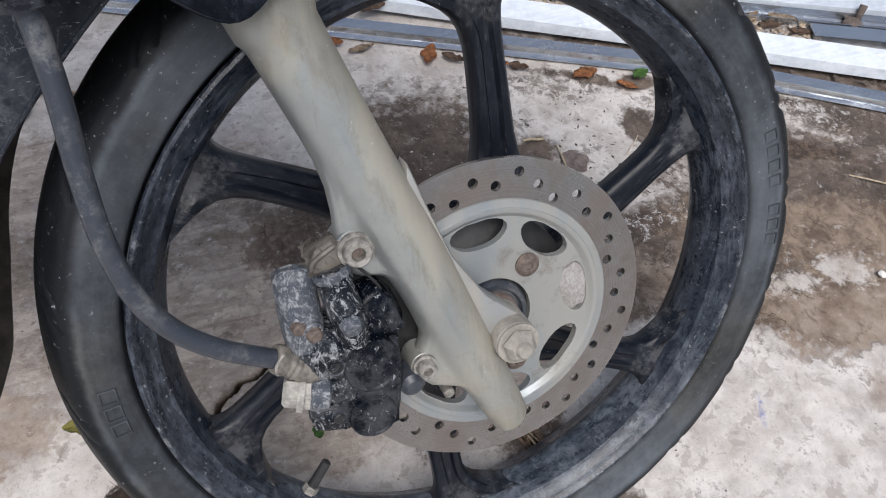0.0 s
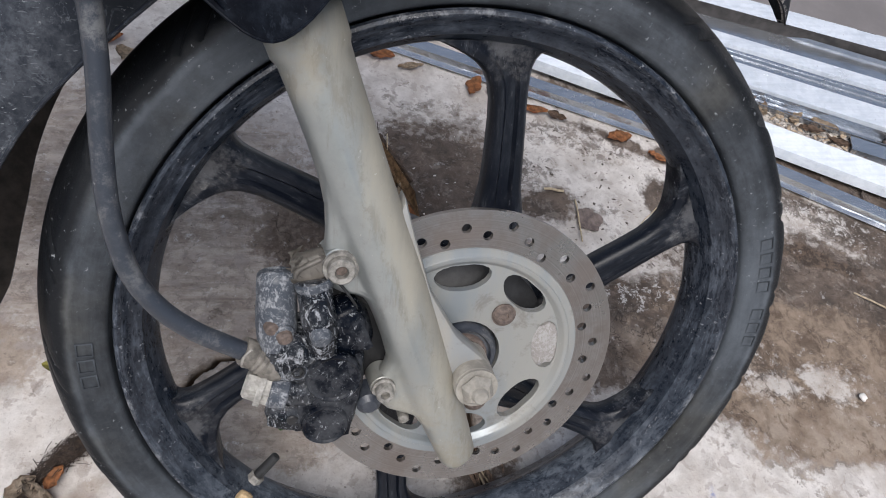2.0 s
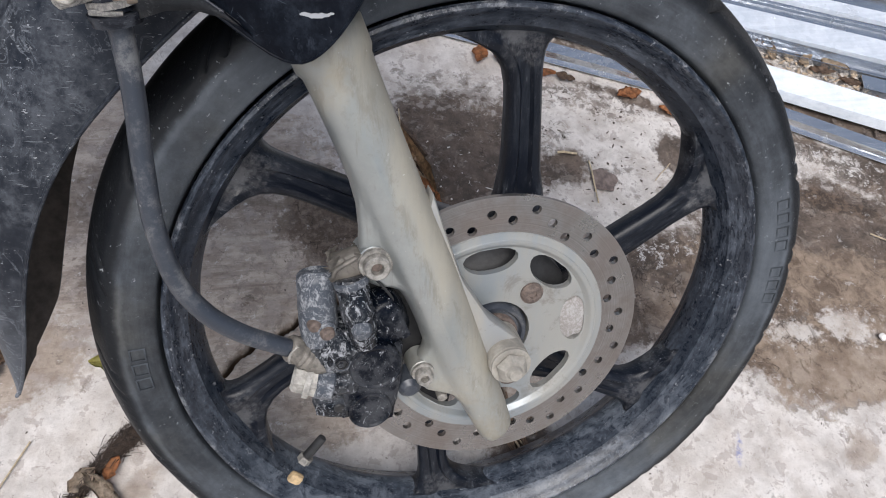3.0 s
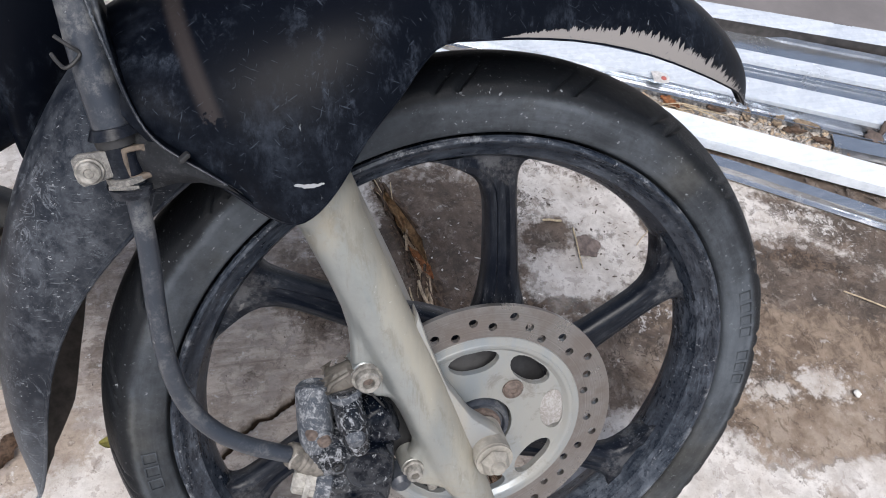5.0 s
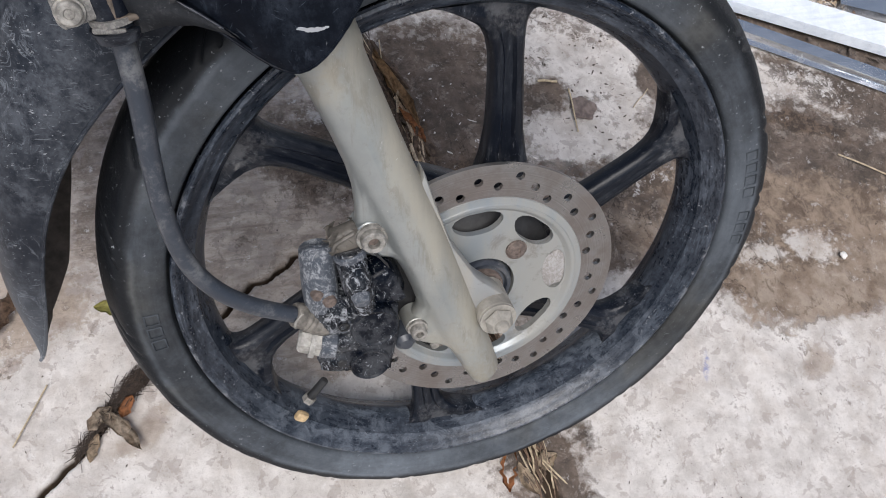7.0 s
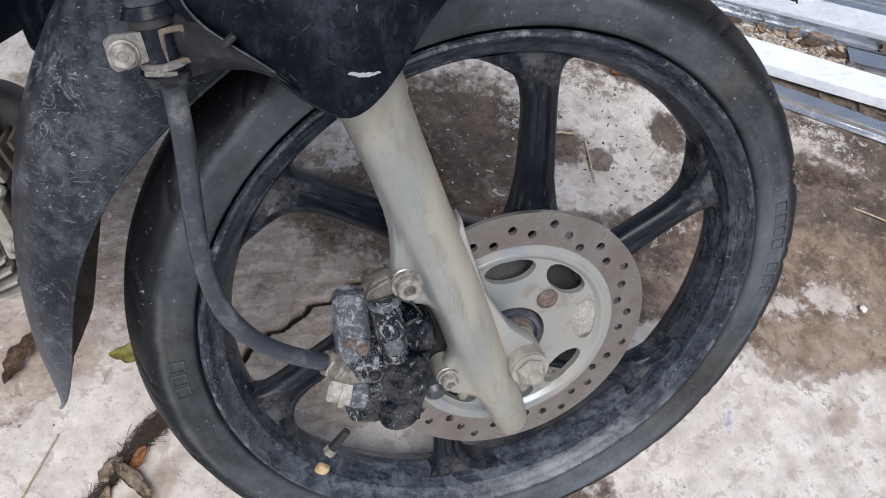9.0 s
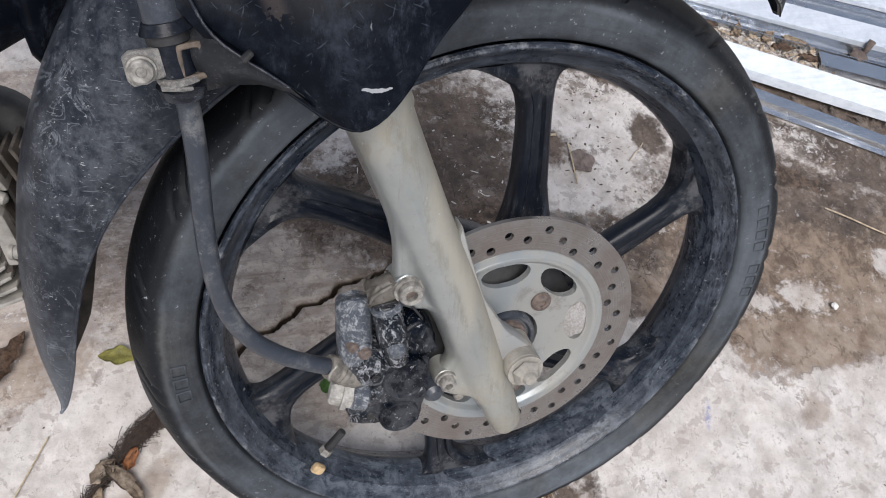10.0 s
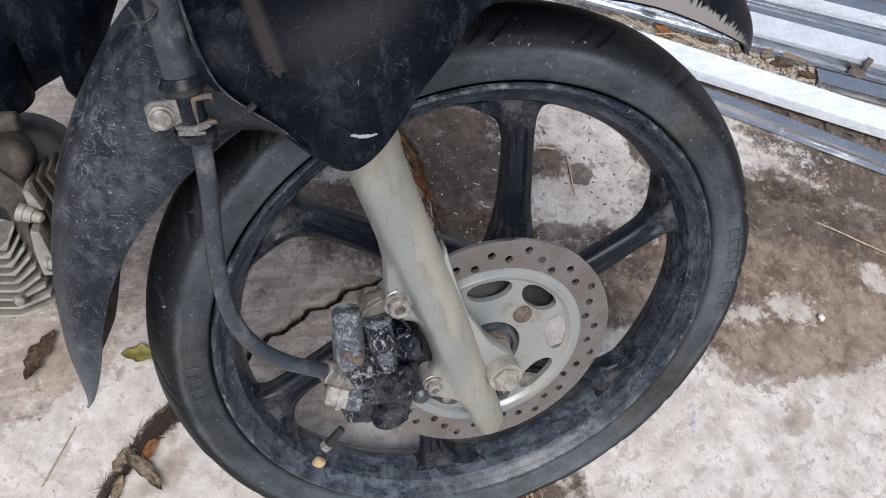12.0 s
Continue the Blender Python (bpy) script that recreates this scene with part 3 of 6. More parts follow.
def lip_wear(mat):
    """Paint rubbed off the outer lip of the rim in broken, pale arcs."""
    n, l = mat.node_tree.nodes, mat.node_tree.links
    bsdf = n["Principled BSDF"]
    old = bsdf.inputs["Base Color"].links[0].from_socket
    tc = n.new("ShaderNodeTexCoord")
    flat = n.new("ShaderNodeVectorMath")
    flat.operation = "MULTIPLY"
    flat.inputs[1].default_value = (1, 0, 1)
    l.new(tc.outputs["Object"], flat.inputs[0])
    ln = n.new("ShaderNodeVectorMath")
    ln.operation = "LENGTH"
    l.new(flat.outputs[0], ln.inputs[0])
    nz = n.new("ShaderNodeTexNoise")
    nz.inputs["Scale"].default_value, nz.inputs["Detail"].default_value, nz.inputs["Roughness"].default_value = 34, 9, 0.78
    l.new(tc.outputs["Object"], nz.inputs["Vector"])

    def ramp(value, lo, hi, a, b):
        k = n.new("ShaderNodeMapRange")
        k.interpolation_type = "SMOOTHSTEP"
        l.new(value, k.inputs["Value"])
        for key, v in zip(("From Min", "From Max", "To Min", "To Max"), (lo, hi, a, b)):
            k.inputs[key].default_value = v
        return k.outputs[0]

    add = n.new("ShaderNodeMath")
    add.operation = "MULTIPLY"
    l.new(ramp(ln.outputs["Value"], 0.2215, 0.2245, 0.0, 1.0), add.inputs[0])
    l.new(ramp(nz.outputs[0], 0.52, 0.64, 0.0, 0.60), add.inputs[1])
    mix = n.new("ShaderNodeMix")
    mix.data_type = "RGBA"
    l.new(add.outputs[0], mix.inputs[0])
    l.new(old, mix.inputs[6])
    mix.inputs[7].default_value = (0.30, 0.31, 0.33, 1)
    # pale smears that grow denser towards the lower part of the rim
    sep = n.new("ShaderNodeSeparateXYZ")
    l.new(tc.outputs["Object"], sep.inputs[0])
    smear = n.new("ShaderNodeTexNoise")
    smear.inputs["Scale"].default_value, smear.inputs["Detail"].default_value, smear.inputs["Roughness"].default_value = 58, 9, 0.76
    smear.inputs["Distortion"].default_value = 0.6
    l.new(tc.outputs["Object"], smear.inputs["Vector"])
    lower_pale = n.new("ShaderNodeMath")
    lower_pale.operation = "MULTIPLY"
    l.new(ramp(sep.outputs[2], -0.05, -0.17, 0.0, 1.0), lower_pale.inputs[0])
    l.new(ramp(smear.outputs[0], 0.45, 0.62, 0.08, 0.70), lower_pale.inputs[1])
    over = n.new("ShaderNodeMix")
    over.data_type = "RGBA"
    l.new(lower_pale.outputs[0], over.inputs[0])
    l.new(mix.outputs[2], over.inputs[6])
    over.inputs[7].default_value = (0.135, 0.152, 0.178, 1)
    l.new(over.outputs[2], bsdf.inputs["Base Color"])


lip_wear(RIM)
spoke_wear(SPOKE)
CALIPER = smeared("grimy_black_caliper_paint", (0.0045, 0.0065, 0.0105), (0.36, 0.37, 0.39), 0.535, 0.20, 0.30)
CAP = smeared("shiny_black_piston_cap", (0.0024, 0.0040, 0.0080), (0.40, 0.41, 0.43), 0.585, 0.20, 0.12)
GRIME = smeared("dust_greyed_caliper_casting", (0.048, 0.057, 0.072), (0.31, 0.318, 0.332), 0.515, 0.36, 0.45)
DISC = brushed_disc()


def fender_material():
    """The black plastic, with its paint flaked away along the front lower edge."""
    m = PLASTIC.copy()
    m.name = "flaking_black_fender"
    t = m.node_tree
    n, l = t.nodes, t.links
    bsdf = n["Principled BSDF"]
    old = bsdf.inputs["Base Color"].links[0].from_socket
    tc = n.new("ShaderNodeTexCoord")
    sep = n.new("ShaderNodeSeparateXYZ")
    l.new(tc.outputs["Object"], sep.inputs[0])

    def calc(op, a, b):
        k = n.new("ShaderNodeMath")
        k.operation = op
        for sock, v in zip(k.inputs, (a, b)):
            if isinstance(v, bpy.types.NodeSocket):
                l.new(v, sock)
            else:
                sock.default_value = v
        return k.outputs[0]

    radius = calc("SQRT", calc("ADD", calc("MULTIPLY", sep.outputs[0], sep.outputs[0]), calc("MULTIPLY", sep.outputs[2], sep.outputs[2])), 0.0)
    angle = calc("ARCTAN2", sep.outputs[2], sep.outputs[0])
    nz = n.new("ShaderNodeTexNoise")
    nz.noise_dimensions = "1D"
    nz.inputs["Scale"].default_value = 70
    nz.inputs["Detail"].default_value = 6
    nz.inputs["Roughness"].default_value = 0.75
    l.new(angle, nz.inputs["W"])
    limit = calc("MULTIPLY", calc("ADD", calc("MULTIPLY", nz.outputs[0], 0.022), calc("MULTIPLY", calc("SUBTRACT", 1.45, angle), 0.014)), calc("MINIMUM", calc("MAXIMUM", calc("MULTIPLY", calc("SUBTRACT", 1.62, angle), 2.6), 0.0), 1.0))
    bare = calc("LESS_THAN", radius, calc("ADD", limit, 0.2985))
    front = calc("LESS_THAN", angle, 1.60)
    mix = n.new("ShaderNodeMix")
    mix.data_type = "RGBA"
    l.new(calc("MULTIPLY", bare, front), mix.inputs[0])
    l.new(old, mix.inputs[6])
    mix.inputs[7].default_value = (0.26, 0.243, 0.232, 1)
    # one long white scrape near the skirt's tip
    jag = n.new("ShaderNodeTexNoise")
    jag.inputs["Scale"].default_value = 330
    jag.inputs["Detail"].default_value = 5
    l.new(tc.outputs["Object"], jag.inputs["Vector"])
    along = calc("DIVIDE", calc("SUBTRACT", sep.outputs[0], -0.1190), 0.0090)
    drop = calc("MULTIPLY", calc("SUBTRACT", sep.outputs[0], -0.1190), calc("SUBTRACT", sep.outputs[0], -0.1190))
    across = calc("DIVIDE", calc("SUBTRACT", sep.outputs[2], calc("ADD", calc("MULTIPLY", drop, 18.0), 0.2395)), 0.0012)
    oval = calc("ADD", calc("ADD", calc("MULTIPLY", along, along), calc("MULTIPLY", across, across)), calc("MULTIPLY", calc("SUBTRACT", jag.outputs[0], 0.46), 3.2))
    near = calc("LESS_THAN", sep.outputs[1], 0.0)
    scrape = n.new("ShaderNodeMix")
    scrape.data_type = "RGBA"
    l.new(calc("MULTIPLY", calc("LESS_THAN", oval, 1.0), near), scrape.inputs[0])
    l.new(mix.outputs[2], scrape.inputs[6])
    scrape.inputs[7].default_value = (0.31, 0.32, 0.335, 1)
    # brown reflection painted as a streak down the rear half, and hairline scratches in two directions
    drift = calc("ABSOLUTE", calc("SUBTRACT", sep.outputs[0], calc("SUBTRACT", -0.1806, calc("MULTIPLY", calc("SUBTRACT", sep.outputs[2], 0.3309), 0.308))), 0.0)
    band = n.new("ShaderNodeMapRange")
    band.interpolation_type = "SMOOTHSTEP"
    l.new(drift, band.inputs["Value"])
    for k, v in zip(("From Min", "From Max", "To Min", "To Max"), (0.0015, 0.0075, 0.75, 0.0)):
        band.inputs[k].default_value = v
    streak = n.new("ShaderNodeMix")
    streak.data_type = "RGBA"
    l.new(calc("MULTIPLY", calc("MULTIPLY", band.outputs[0], calc("GREATER_THAN", sep.outputs[2], calc("ADD", calc("MULTIPLY", jag.outputs[0], 0.03), 0.258))), near), streak.inputs[0])
    l.new(scrape.outputs[2], streak.inputs[6])
    streak.inputs[7].default_value = (0.040, 0.034, 0.033, 1)
    last = streak.outputs[2]
    for turn, shift in ((0.6, 2.0), (-0.9, 6.0), (1.3, 11.0), (-0.4, 17.0)):
        mp = n.new("ShaderNodeMapping")
        mp.inputs["Rotation"].default_value = (0, turn, 0)
        mp.inputs["Location"].default_value = (shift, shift, 0)
        l.new(tc.outputs["Object"], mp.inputs[0])
        thinner = n.new("ShaderNodeMapping")
        thinner.inputs["Scale"].default_value = (55, 55, 560)
        l.new(mp.outputs[0], thinner.inputs[0])
        mp = thinner
        hair = n.new("ShaderNodeTexNoise")
        hair.inputs["Scale"].default_value = 1.6
        hair.inputs["Detail"].default_value = 3
        l.new(mp.outputs[0], hair.inputs["Vector"])
        thin = n.new("ShaderNodeMix")
        thin.data_type = "RGBA"
        l.new(calc("MULTIPLY", calc("GREATER_THAN", hair.outputs[0], 0.705), 0.34), thin.inputs[0])
        l.new(last, thin.inputs[6])
        thin.inputs[7].default_value = (0.075, 0.090, 0.115, 1)
        last = thin.outputs[2]
    l.new(last, bsdf.inputs["Base Color"])
    return m


FENDER = fender_material()
HOSE = speckled("grey_hose_rubber", (0.030, 0.036, 0.048), (0.165, 0.166, 0.168), 0.95, 160, 0.32, 0.5, 0.0, (1, 1, 1), 0.68, (0.32, 0.32, 0.32))
RUST = plain("rusty_bolt_steel", (0.14, 0.108, 0.092), 0.75, 0.2, 0.4, 240)
ZINC = plain("dull_zinc_plate", (0.28, 0.265, 0.24), 0.55, 0.35, 0.5, 170)
DUSTY_STEEL = plain("dust_caked_steel", (0.33, 0.308, 0.270), 0.75, 0.15, 0.25, 90)
DUSTY_DARK = plain("brown_dusted_crimp", (0.165, 0.150, 0.130), 0.75, 0.1, 0.45, 160)
DUSTY_ARM = speckled("dust_greyed_plastic", (0.040, 0.043, 0.050), (0.25, 0.255, 0.265), 0.9, 220, 0.5, 0.3, 0.0, (1, 1, 1), 0.62, (0.42, 0.42, 0.42), 0.6, 30)
INNER = plain("mud_browned_inside", (0.085, 0.070, 0.058), 0.85, 0.0, 0.4, 60)
BANJO = plain("chalky_banjo_bolt", (0.36, 0.345, 0.315), 0.7, 0.1, 0.35, 170)
TAUPE = plain("grey_brown_board", (0.19, 0.172, 0.168), 0.6, 0.0, 0.12, 9)
# dark brown for the flanges of the back channel, whose top is bright
DARK_SIDE = plain("dark_channel_side", (0.045, 0.040, 0.038), 0.6, 0.0, 0.5, 40)
BLACK = plain("dark_grimy_steel", (0.02, 0.02, 0.021), 0.55, 0.0, 0.4, 120)
ENGINE = plain("dusty_cast_aluminium", (0.31, 0.292, 0.262), 0.6, 0.25, 0.25, 70)
ENGINE_DARK = plain("brown_grimed_aluminium", (0.070, 0.058, 0.048), 0.75, 0.1, 0.45, 80)
LEAF_ORANGE = plain("dry_orange_leaf", (0.36, 0.155, 0.065), 0.65, 0.0, 0.55, 160)
LEAF_BROWN = plain("dry_brown_leaf", (0.155, 0.10, 0.068), 0.7, 0.0, 0.55, 190)
BARK = plain("dark_rotten_bark", (0.085, 0.055, 0.038), 0.8, 0.0, 0.55, 160)
LEAF_PALE = plain("bleached_leaf", (0.40, 0.31, 0.22), 0.7, 0.0, 0.45, 190)
LEAF_DULL = plain("dull_brown_leaf", (0.35, 0.280, 0.215), 0.6, 0.0, 0.45, 190)
LEAF_TAN = plain("tan_bark_strip", (0.34, 0.215, 0.115), 0.7, 0.0, 0.5, 130)
LEAF_YELLOW = plain("yellow_green_leaf", (0.36, 0.33, 0.10), 0.5, 0.0, 0.35, 110)
LEAF_GREEN = plain("green_leaf", (0.09, 0.19, 0.04), 0.45, 0.0, 0.35, 110)
DIRTY_ZINC = smeared("grimy_zinc_plate", (0.125, 0.120, 0.114), (0.25, 0.24, 0.222), 0.49, 0.40, 0.4)
ARM = plain("dust_browned_bracket_steel", (0.125, 0.113, 0.098), 0.6, 0.1, 0.5, 70)
ROOT = plain("wet_dark_root", (0.050, 0.034, 0.025), 0.7, 0.0, 0.6, 260)
CAKE = smeared("pale_caked_mud", (0.270, 0.248, 0.232), (0.390, 0.378, 0.366), 0.48, 0.62, 0.3)
STRAW = plain("dry_straw", (0.46, 0.37, 0.25), 0.7, 0.0, 0.35, 200)
STONE = plain("brown_stone", (0.175, 0.138, 0.124), 0.8, 0.0, 0.4, 90, 0.3, 0.4)
GRAVEL = plain("mixed_gravel", (0.43, 0.395, 0.36), 0.85, 0.0, 0.62, 85, 0.3, 0.4)
FLECK = plain("dark_litter", (0.10, 0.08, 0.068), 0.8, 0.0, 0.5, 300, 0.3, 0.3)
BRASS = plain("yellowed_valve_cap", (0.50, 0.36, 0.20), 0.55, 0.0, 0.3, 200)


# ---- mesh helpers ----
def finish(ob, smooth=True, angle=35):
    if smooth:
        for p in ob.data.polygons:
            p.use_smooth = True
        m = ob.data
        bm = bmesh.new()
        bm.from_mesh(m)
        lim = radians(angle)
        for e in bm.edges:
            e.smooth = len(e.link_faces) == 2 and e.calc_face_angle(0.0) < lim
        bm.to_mesh(m)
        bm.free()
    return ob


def part(name, bm, material, parent=None, label="", smooth=True, angle=35):
    """Links a bmesh as one mesh object under a thing or a part."""
    me = bpy.data.meshes.new(name)
    bmesh.ops.recalc_face_normals(bm, faces=bm.faces)
    bm.to_mesh(me)
    bm.free()
    me.materials.append(material)
    ob = new(name, me)
    ob.parent = parent
    finish(ob, smooth, angle)
    if label:
        tagged(ob, label)
    return ob


def revolve(profile, n=96, closed=True, shape=None):
    """Turns (r, y) round the y axis. shape(angle, r, y) may give another r, y, angle."""
    bm = bmesh.new()
    rings = []
    for k in range(n):
        a = 2 * math.pi * k / n
        ring = []
        for r, y in profile:
            turn = a
            if shape:
                r, y, turn = shape(a, r, y)
            ring.append(bm.verts.new((r * math.cos(turn), y, r * math.sin(turn))))
        rings.append(ring)
    m = len(profile)
    for k in range(n):
        a, b = rings[k], rings[(k + 1) % n]
        for j in range(m if closed else m - 1):
            bm.faces.new((a[j], a[(j + 1) % m], b[(j + 1) % m], b[j]))
    return bm


def loft(rows, wrap=False, caps=False, into=None):
    """Joins rows of equally many points into a skin."""
    bm = into or bmesh.new()
    grid = [[bm.verts.new(p) for p in row] for row in rows]
    m = len(grid[0])
    for a, b in zip(grid, grid[1:]):
        for j in range(m if wrap else m - 1):
            bm.faces.new((a[j], a[(j + 1) % m], b[(j + 1) % m], b[j]))
    if caps:
        bm.faces.new(grid[0])
        bm.faces.new(grid[-1])
    return bm


def smooth_path(points, n):
    """Catmull-Rom through the points, n steps a piece."""
    p = [Vector(q) for q in points]
    p = [2 * p[0] - p[1], *p, 2 * p[-1] - p[-2]]
    out = []
    for i in range(1, len(p) - 2):
        for k in range(n):
            t = k / n
            out.append(0.5 * (2 * p[i] + (p[i + 1] - p[i - 1]) * t + (2 * p[i - 1] - 5 * p[i] + 4 * p[i + 1] - p[i + 2]) * t * t
                              + (3 * p[i] - p[i - 1] - 3 * p[i + 1] + p[i + 2]) * t ** 3))
    out.append(p[-2])
    return out


def tube(path, radius, n=14, into=None, squash=1.0):
    """A round bar along a path; radius is one number, or one a point."""
    path = [Vector(p) for p in path]
    rows, side = [], None
    for i, p in enumerate(path):
        d = (path[min(i + 1, len(path) - 1)] - path[max(i - 1, 0)]).normalized()
        if side is None:
            side = d.orthogonal().normalized()
        side = (side - d * side.dot(d)).normalized()
        up = d.cross(side)
        r = radius[i] if isinstance(radius, (list, tuple)) else radius
        rows.append([p + r * (math.cos(2 * math.pi * k / n) * side + squash * math.sin(2 * math.pi * k / n) * up) for k in range(n)])
    return loft(rows, True, True, into)


def rod(a, b, r, n=20, r2=None, bevel=0.0, into=None):
    """A cylinder from a to b with softened rims."""
    a, b = Vector(a), Vector(b)
    d = (b - a).normalized()
    r2 = r if r2 is None else r2
    if bevel:
        return tube([a, a + d * 1e-5, a + d * bevel, b - d * bevel, b - d * 1e-5, b], [0.5 * r, r - bevel, r, r2, r2 - bevel, 0.5 * r2], n, into)
    return tube([a, b], [r, r2], n, into)


def block(size, at=(0, 0, 0), bevel=0.002, turn=(0, 0, 0), segs=2):
    bm = bmesh.new()
    bmesh.ops.create_cube(bm, size=1.0)
    bmesh.ops.scale(bm, vec=size, verts=bm.verts)
    if bevel:
        bmesh.ops.bevel(bm, geom=list(bm.edges), offset=bevel, segments=segs, affect="EDGES", profile=0.5)
    bmesh.ops.transform(bm, matrix=pose(*at, *turn), verts=bm.verts)
    return bm


def plate(outline, holes, y0, y1, bevel=0.0):
    """A flat plate across the y axis with holes through it: outlines of (x, z)."""
    bm = bmesh.new()
    edges = []
    for loop in (outline, *holes):
        vs = [bm.verts.new((x, y0, z)) for x, z in loop]
        edges += [bm.edges.new((vs[i], vs[(i + 1) % len(vs)])) for i in range(len(vs))]
    bmesh.ops.triangle_fill(bm, use_beauty=True, use_dissolve=False, edges=edges)
    front = list(bm.faces)
    out = bmesh.ops.extrude_face_region(bm, geom=front)
    moved = [v for v in out["geom"] if isinstance(v, bmesh.types.BMVert)]
    bmesh.ops.translate(bm, vec=(0, y1 - y0, 0), verts=moved)
    return bm


def circle(x, z, r, n=16, start=0.0):
    return [(x + r * math.cos(start + 2 * math.pi * k / n), z + r * math.sin(start + 2 * math.pi * k / n)) for k in range(n)]


def rock(size, seed, flat=0.5, cuts=2):
    bm = bmesh.new()
    bmesh.ops.create_icosphere(bm, subdivisions=cuts, radius=1.0)
    off = Vector((seed * 3.7, seed * 1.3, 0))
    for v in bm.verts:
        v.co = v.co * (1 + 0.35 * noise.noise(v.co * 1.3 + off) + 0.12 * noise.noise(v.co * 4 + off))
        v.co = Vector((v.co.x * size, v.co.y * size, v.co.z * size * flat))
    return bm


def polar(r, deg, y):
    return Vector((r * math.cos(radians(deg)), y, r * math.sin(radians(deg))))


# ---- the ground: one sheet of old concrete with a crack ----
CRACKS = [
    ([(-0.47, -0.16), (-0.40, -0.095), (-0.368, -0.068), (-0.342, -0.039), (-0.329, -0.02), (-0.300, 0.004), (-0.262, 0.03), (-0.222, 0.052), (-0.190, 0.078),
      (-0.163, 0.090), (-0.146, 0.098), (-0.131, 0.113), (-0.107, 0.115), (-0.085, 0.122), (-0.064, 0.134), (-0.027, 0.139), (0.01, 0.16), (0.045, 0.20),
      (0.043, 0.262), (0.030, 0.335), (0.012, 0.40), (0.005, 0.47)], 0.0026, 0.030),
    ([(0.045, 0.20), (0.06, 0.12), (0.075, 0.02), (0.084, -0.07), (0.09, -0.13), (0.10, -0.2), (0.13, -0.34)], 0.008, 0.022),
]


def crack_lines():
    out = []
    for points, width, depth in CRACKS:
        path = smooth_path([(x, y, 0) for x, y in points], 8)
        rough = [Vector((p.x + 0.006 * noise.noise(p * 60), p.y + 0.006 * noise.noise(p * 60 + Vector((9, 0, 0))), 0)) for p in path]
        out.append((np.array([(p.x, p.y) for p in rough]), width, depth))
    return out


def spread(lo, hi, step, far, grow=1.7):
    """Even steps from lo to hi that widen out to far on both sides."""
    mid = list(np.arange(lo, hi + step / 2, step))
    a, d = [], step
    while (a[-1] if a else hi) < far:
        d *= grow
        a.append((a[-1] if a else hi) + d)
    b, d = [], step
    while (b[-1] if b else lo) > -far:
        d *= grow
        b.append((b[-1] if b else lo) - d)
    return np.array(b[::-1] + mid + a)


def build_ground():
    xs, ys = spread(-0.55, 0.95, 0.0028, 60), spread(-0.28, 0.56, 0.0028, 60)
    gx, gy = np.meshgrid(xs, ys)
    z = np.zeros_like(gx)
    for line, width, depth in crack_lines():
        near = np.full(gx.shape, 9.0)
        box = (gx > line[:, 0].min() - 0.05) & (gx < line[:, 0].max() + 0.05) & (gy > line[:, 1].min() - 0.05) & (gy < line[:, 1].max() + 0.05)
        p = np.stack([gx[box], gy[box]], -1)
        best = np.full(len(p), 9.0)
        for a, b in zip(line, line[1:]):
            d = b - a
            k = np.clip(((p - a) @ d) / (d @ d + 1e-12), 0, 1)
            best = np.minimum(best, np.linalg.norm(p - a - k[:, None] * d, axis=1))
        near[box] = best
        z = np.minimum(z, -depth * np.clip((width - near) / 0.0022 + 0.5, 0, 1))
    inner = (gx > -0.7) & (gx < 1.1) & (gy > -0.4) & (gy < 0.7)
    lumps, wx, wy = np.zeros_like(z), np.zeros_like(z), np.zeros_like(z)
    for (i, j) in np.argwhere(inner):
        v = Vector((gx[i, j], gy[i, j], 0))
        lumps[i, j] = 0.0022 * noise.noise(v * 9) + 0.0012 * noise.noise(v * 35) + 0.0006 * noise.noise(v * 90)
        w = 0.020 * noise.noise_vector(v * 9) + 0.013 * noise.noise_vector(v * 19) + 0.008 * noise.noise_vector(v * 41)
        wx[i, j], wy[i, j] = w.x, w.y
    z = z + lumps - 0.003
    verts = np.stack([gx, gy, z], -1).reshape(-1, 3)
    nx, ny = len(xs), len(ys)
    idx = np.arange(nx * ny).reshape(ny, nx)
    faces = np.stack([idx[:-1, :-1], idx[:-1, 1:], idx[1:, 1:], idx[1:, :-1]], -1).reshape(-1, 4)
    me = bpy.data.meshes.new("ground")
    me.from_pydata(verts.tolist(), [], faces.tolist())
    me.materials.append(CONCRETE)
    for zone_name, (places, (near_edge, far_edge)) in ZONES.items():
        mask = np.zeros_like(gx)
        for x, y, a, b, turn in places:
            c, sn = math.cos(radians(turn)), math.sin(radians(turn))
            dx, dy = gx + wx - x, gy + wy - y
            d = np.hypot((dx * c + dy * sn) / a, (dy * c - dx * sn) / b)
            k = np.clip((far_edge - d) / (far_edge - near_edge), 0, 1)
            mask = np.maximum(mask, k * k * (3 - 2 * k))
        me.attributes.new(zone_name, "FLOAT", "POINT").data.foreach_set("value", mask.ravel().astype(np.float32))
    for p in me.polygons:
        p.use_smooth = True
    return tagged(new("ground", me), "pale old concrete ground stained with brown mud", "ground", kind="structure")


ground = build_ground()


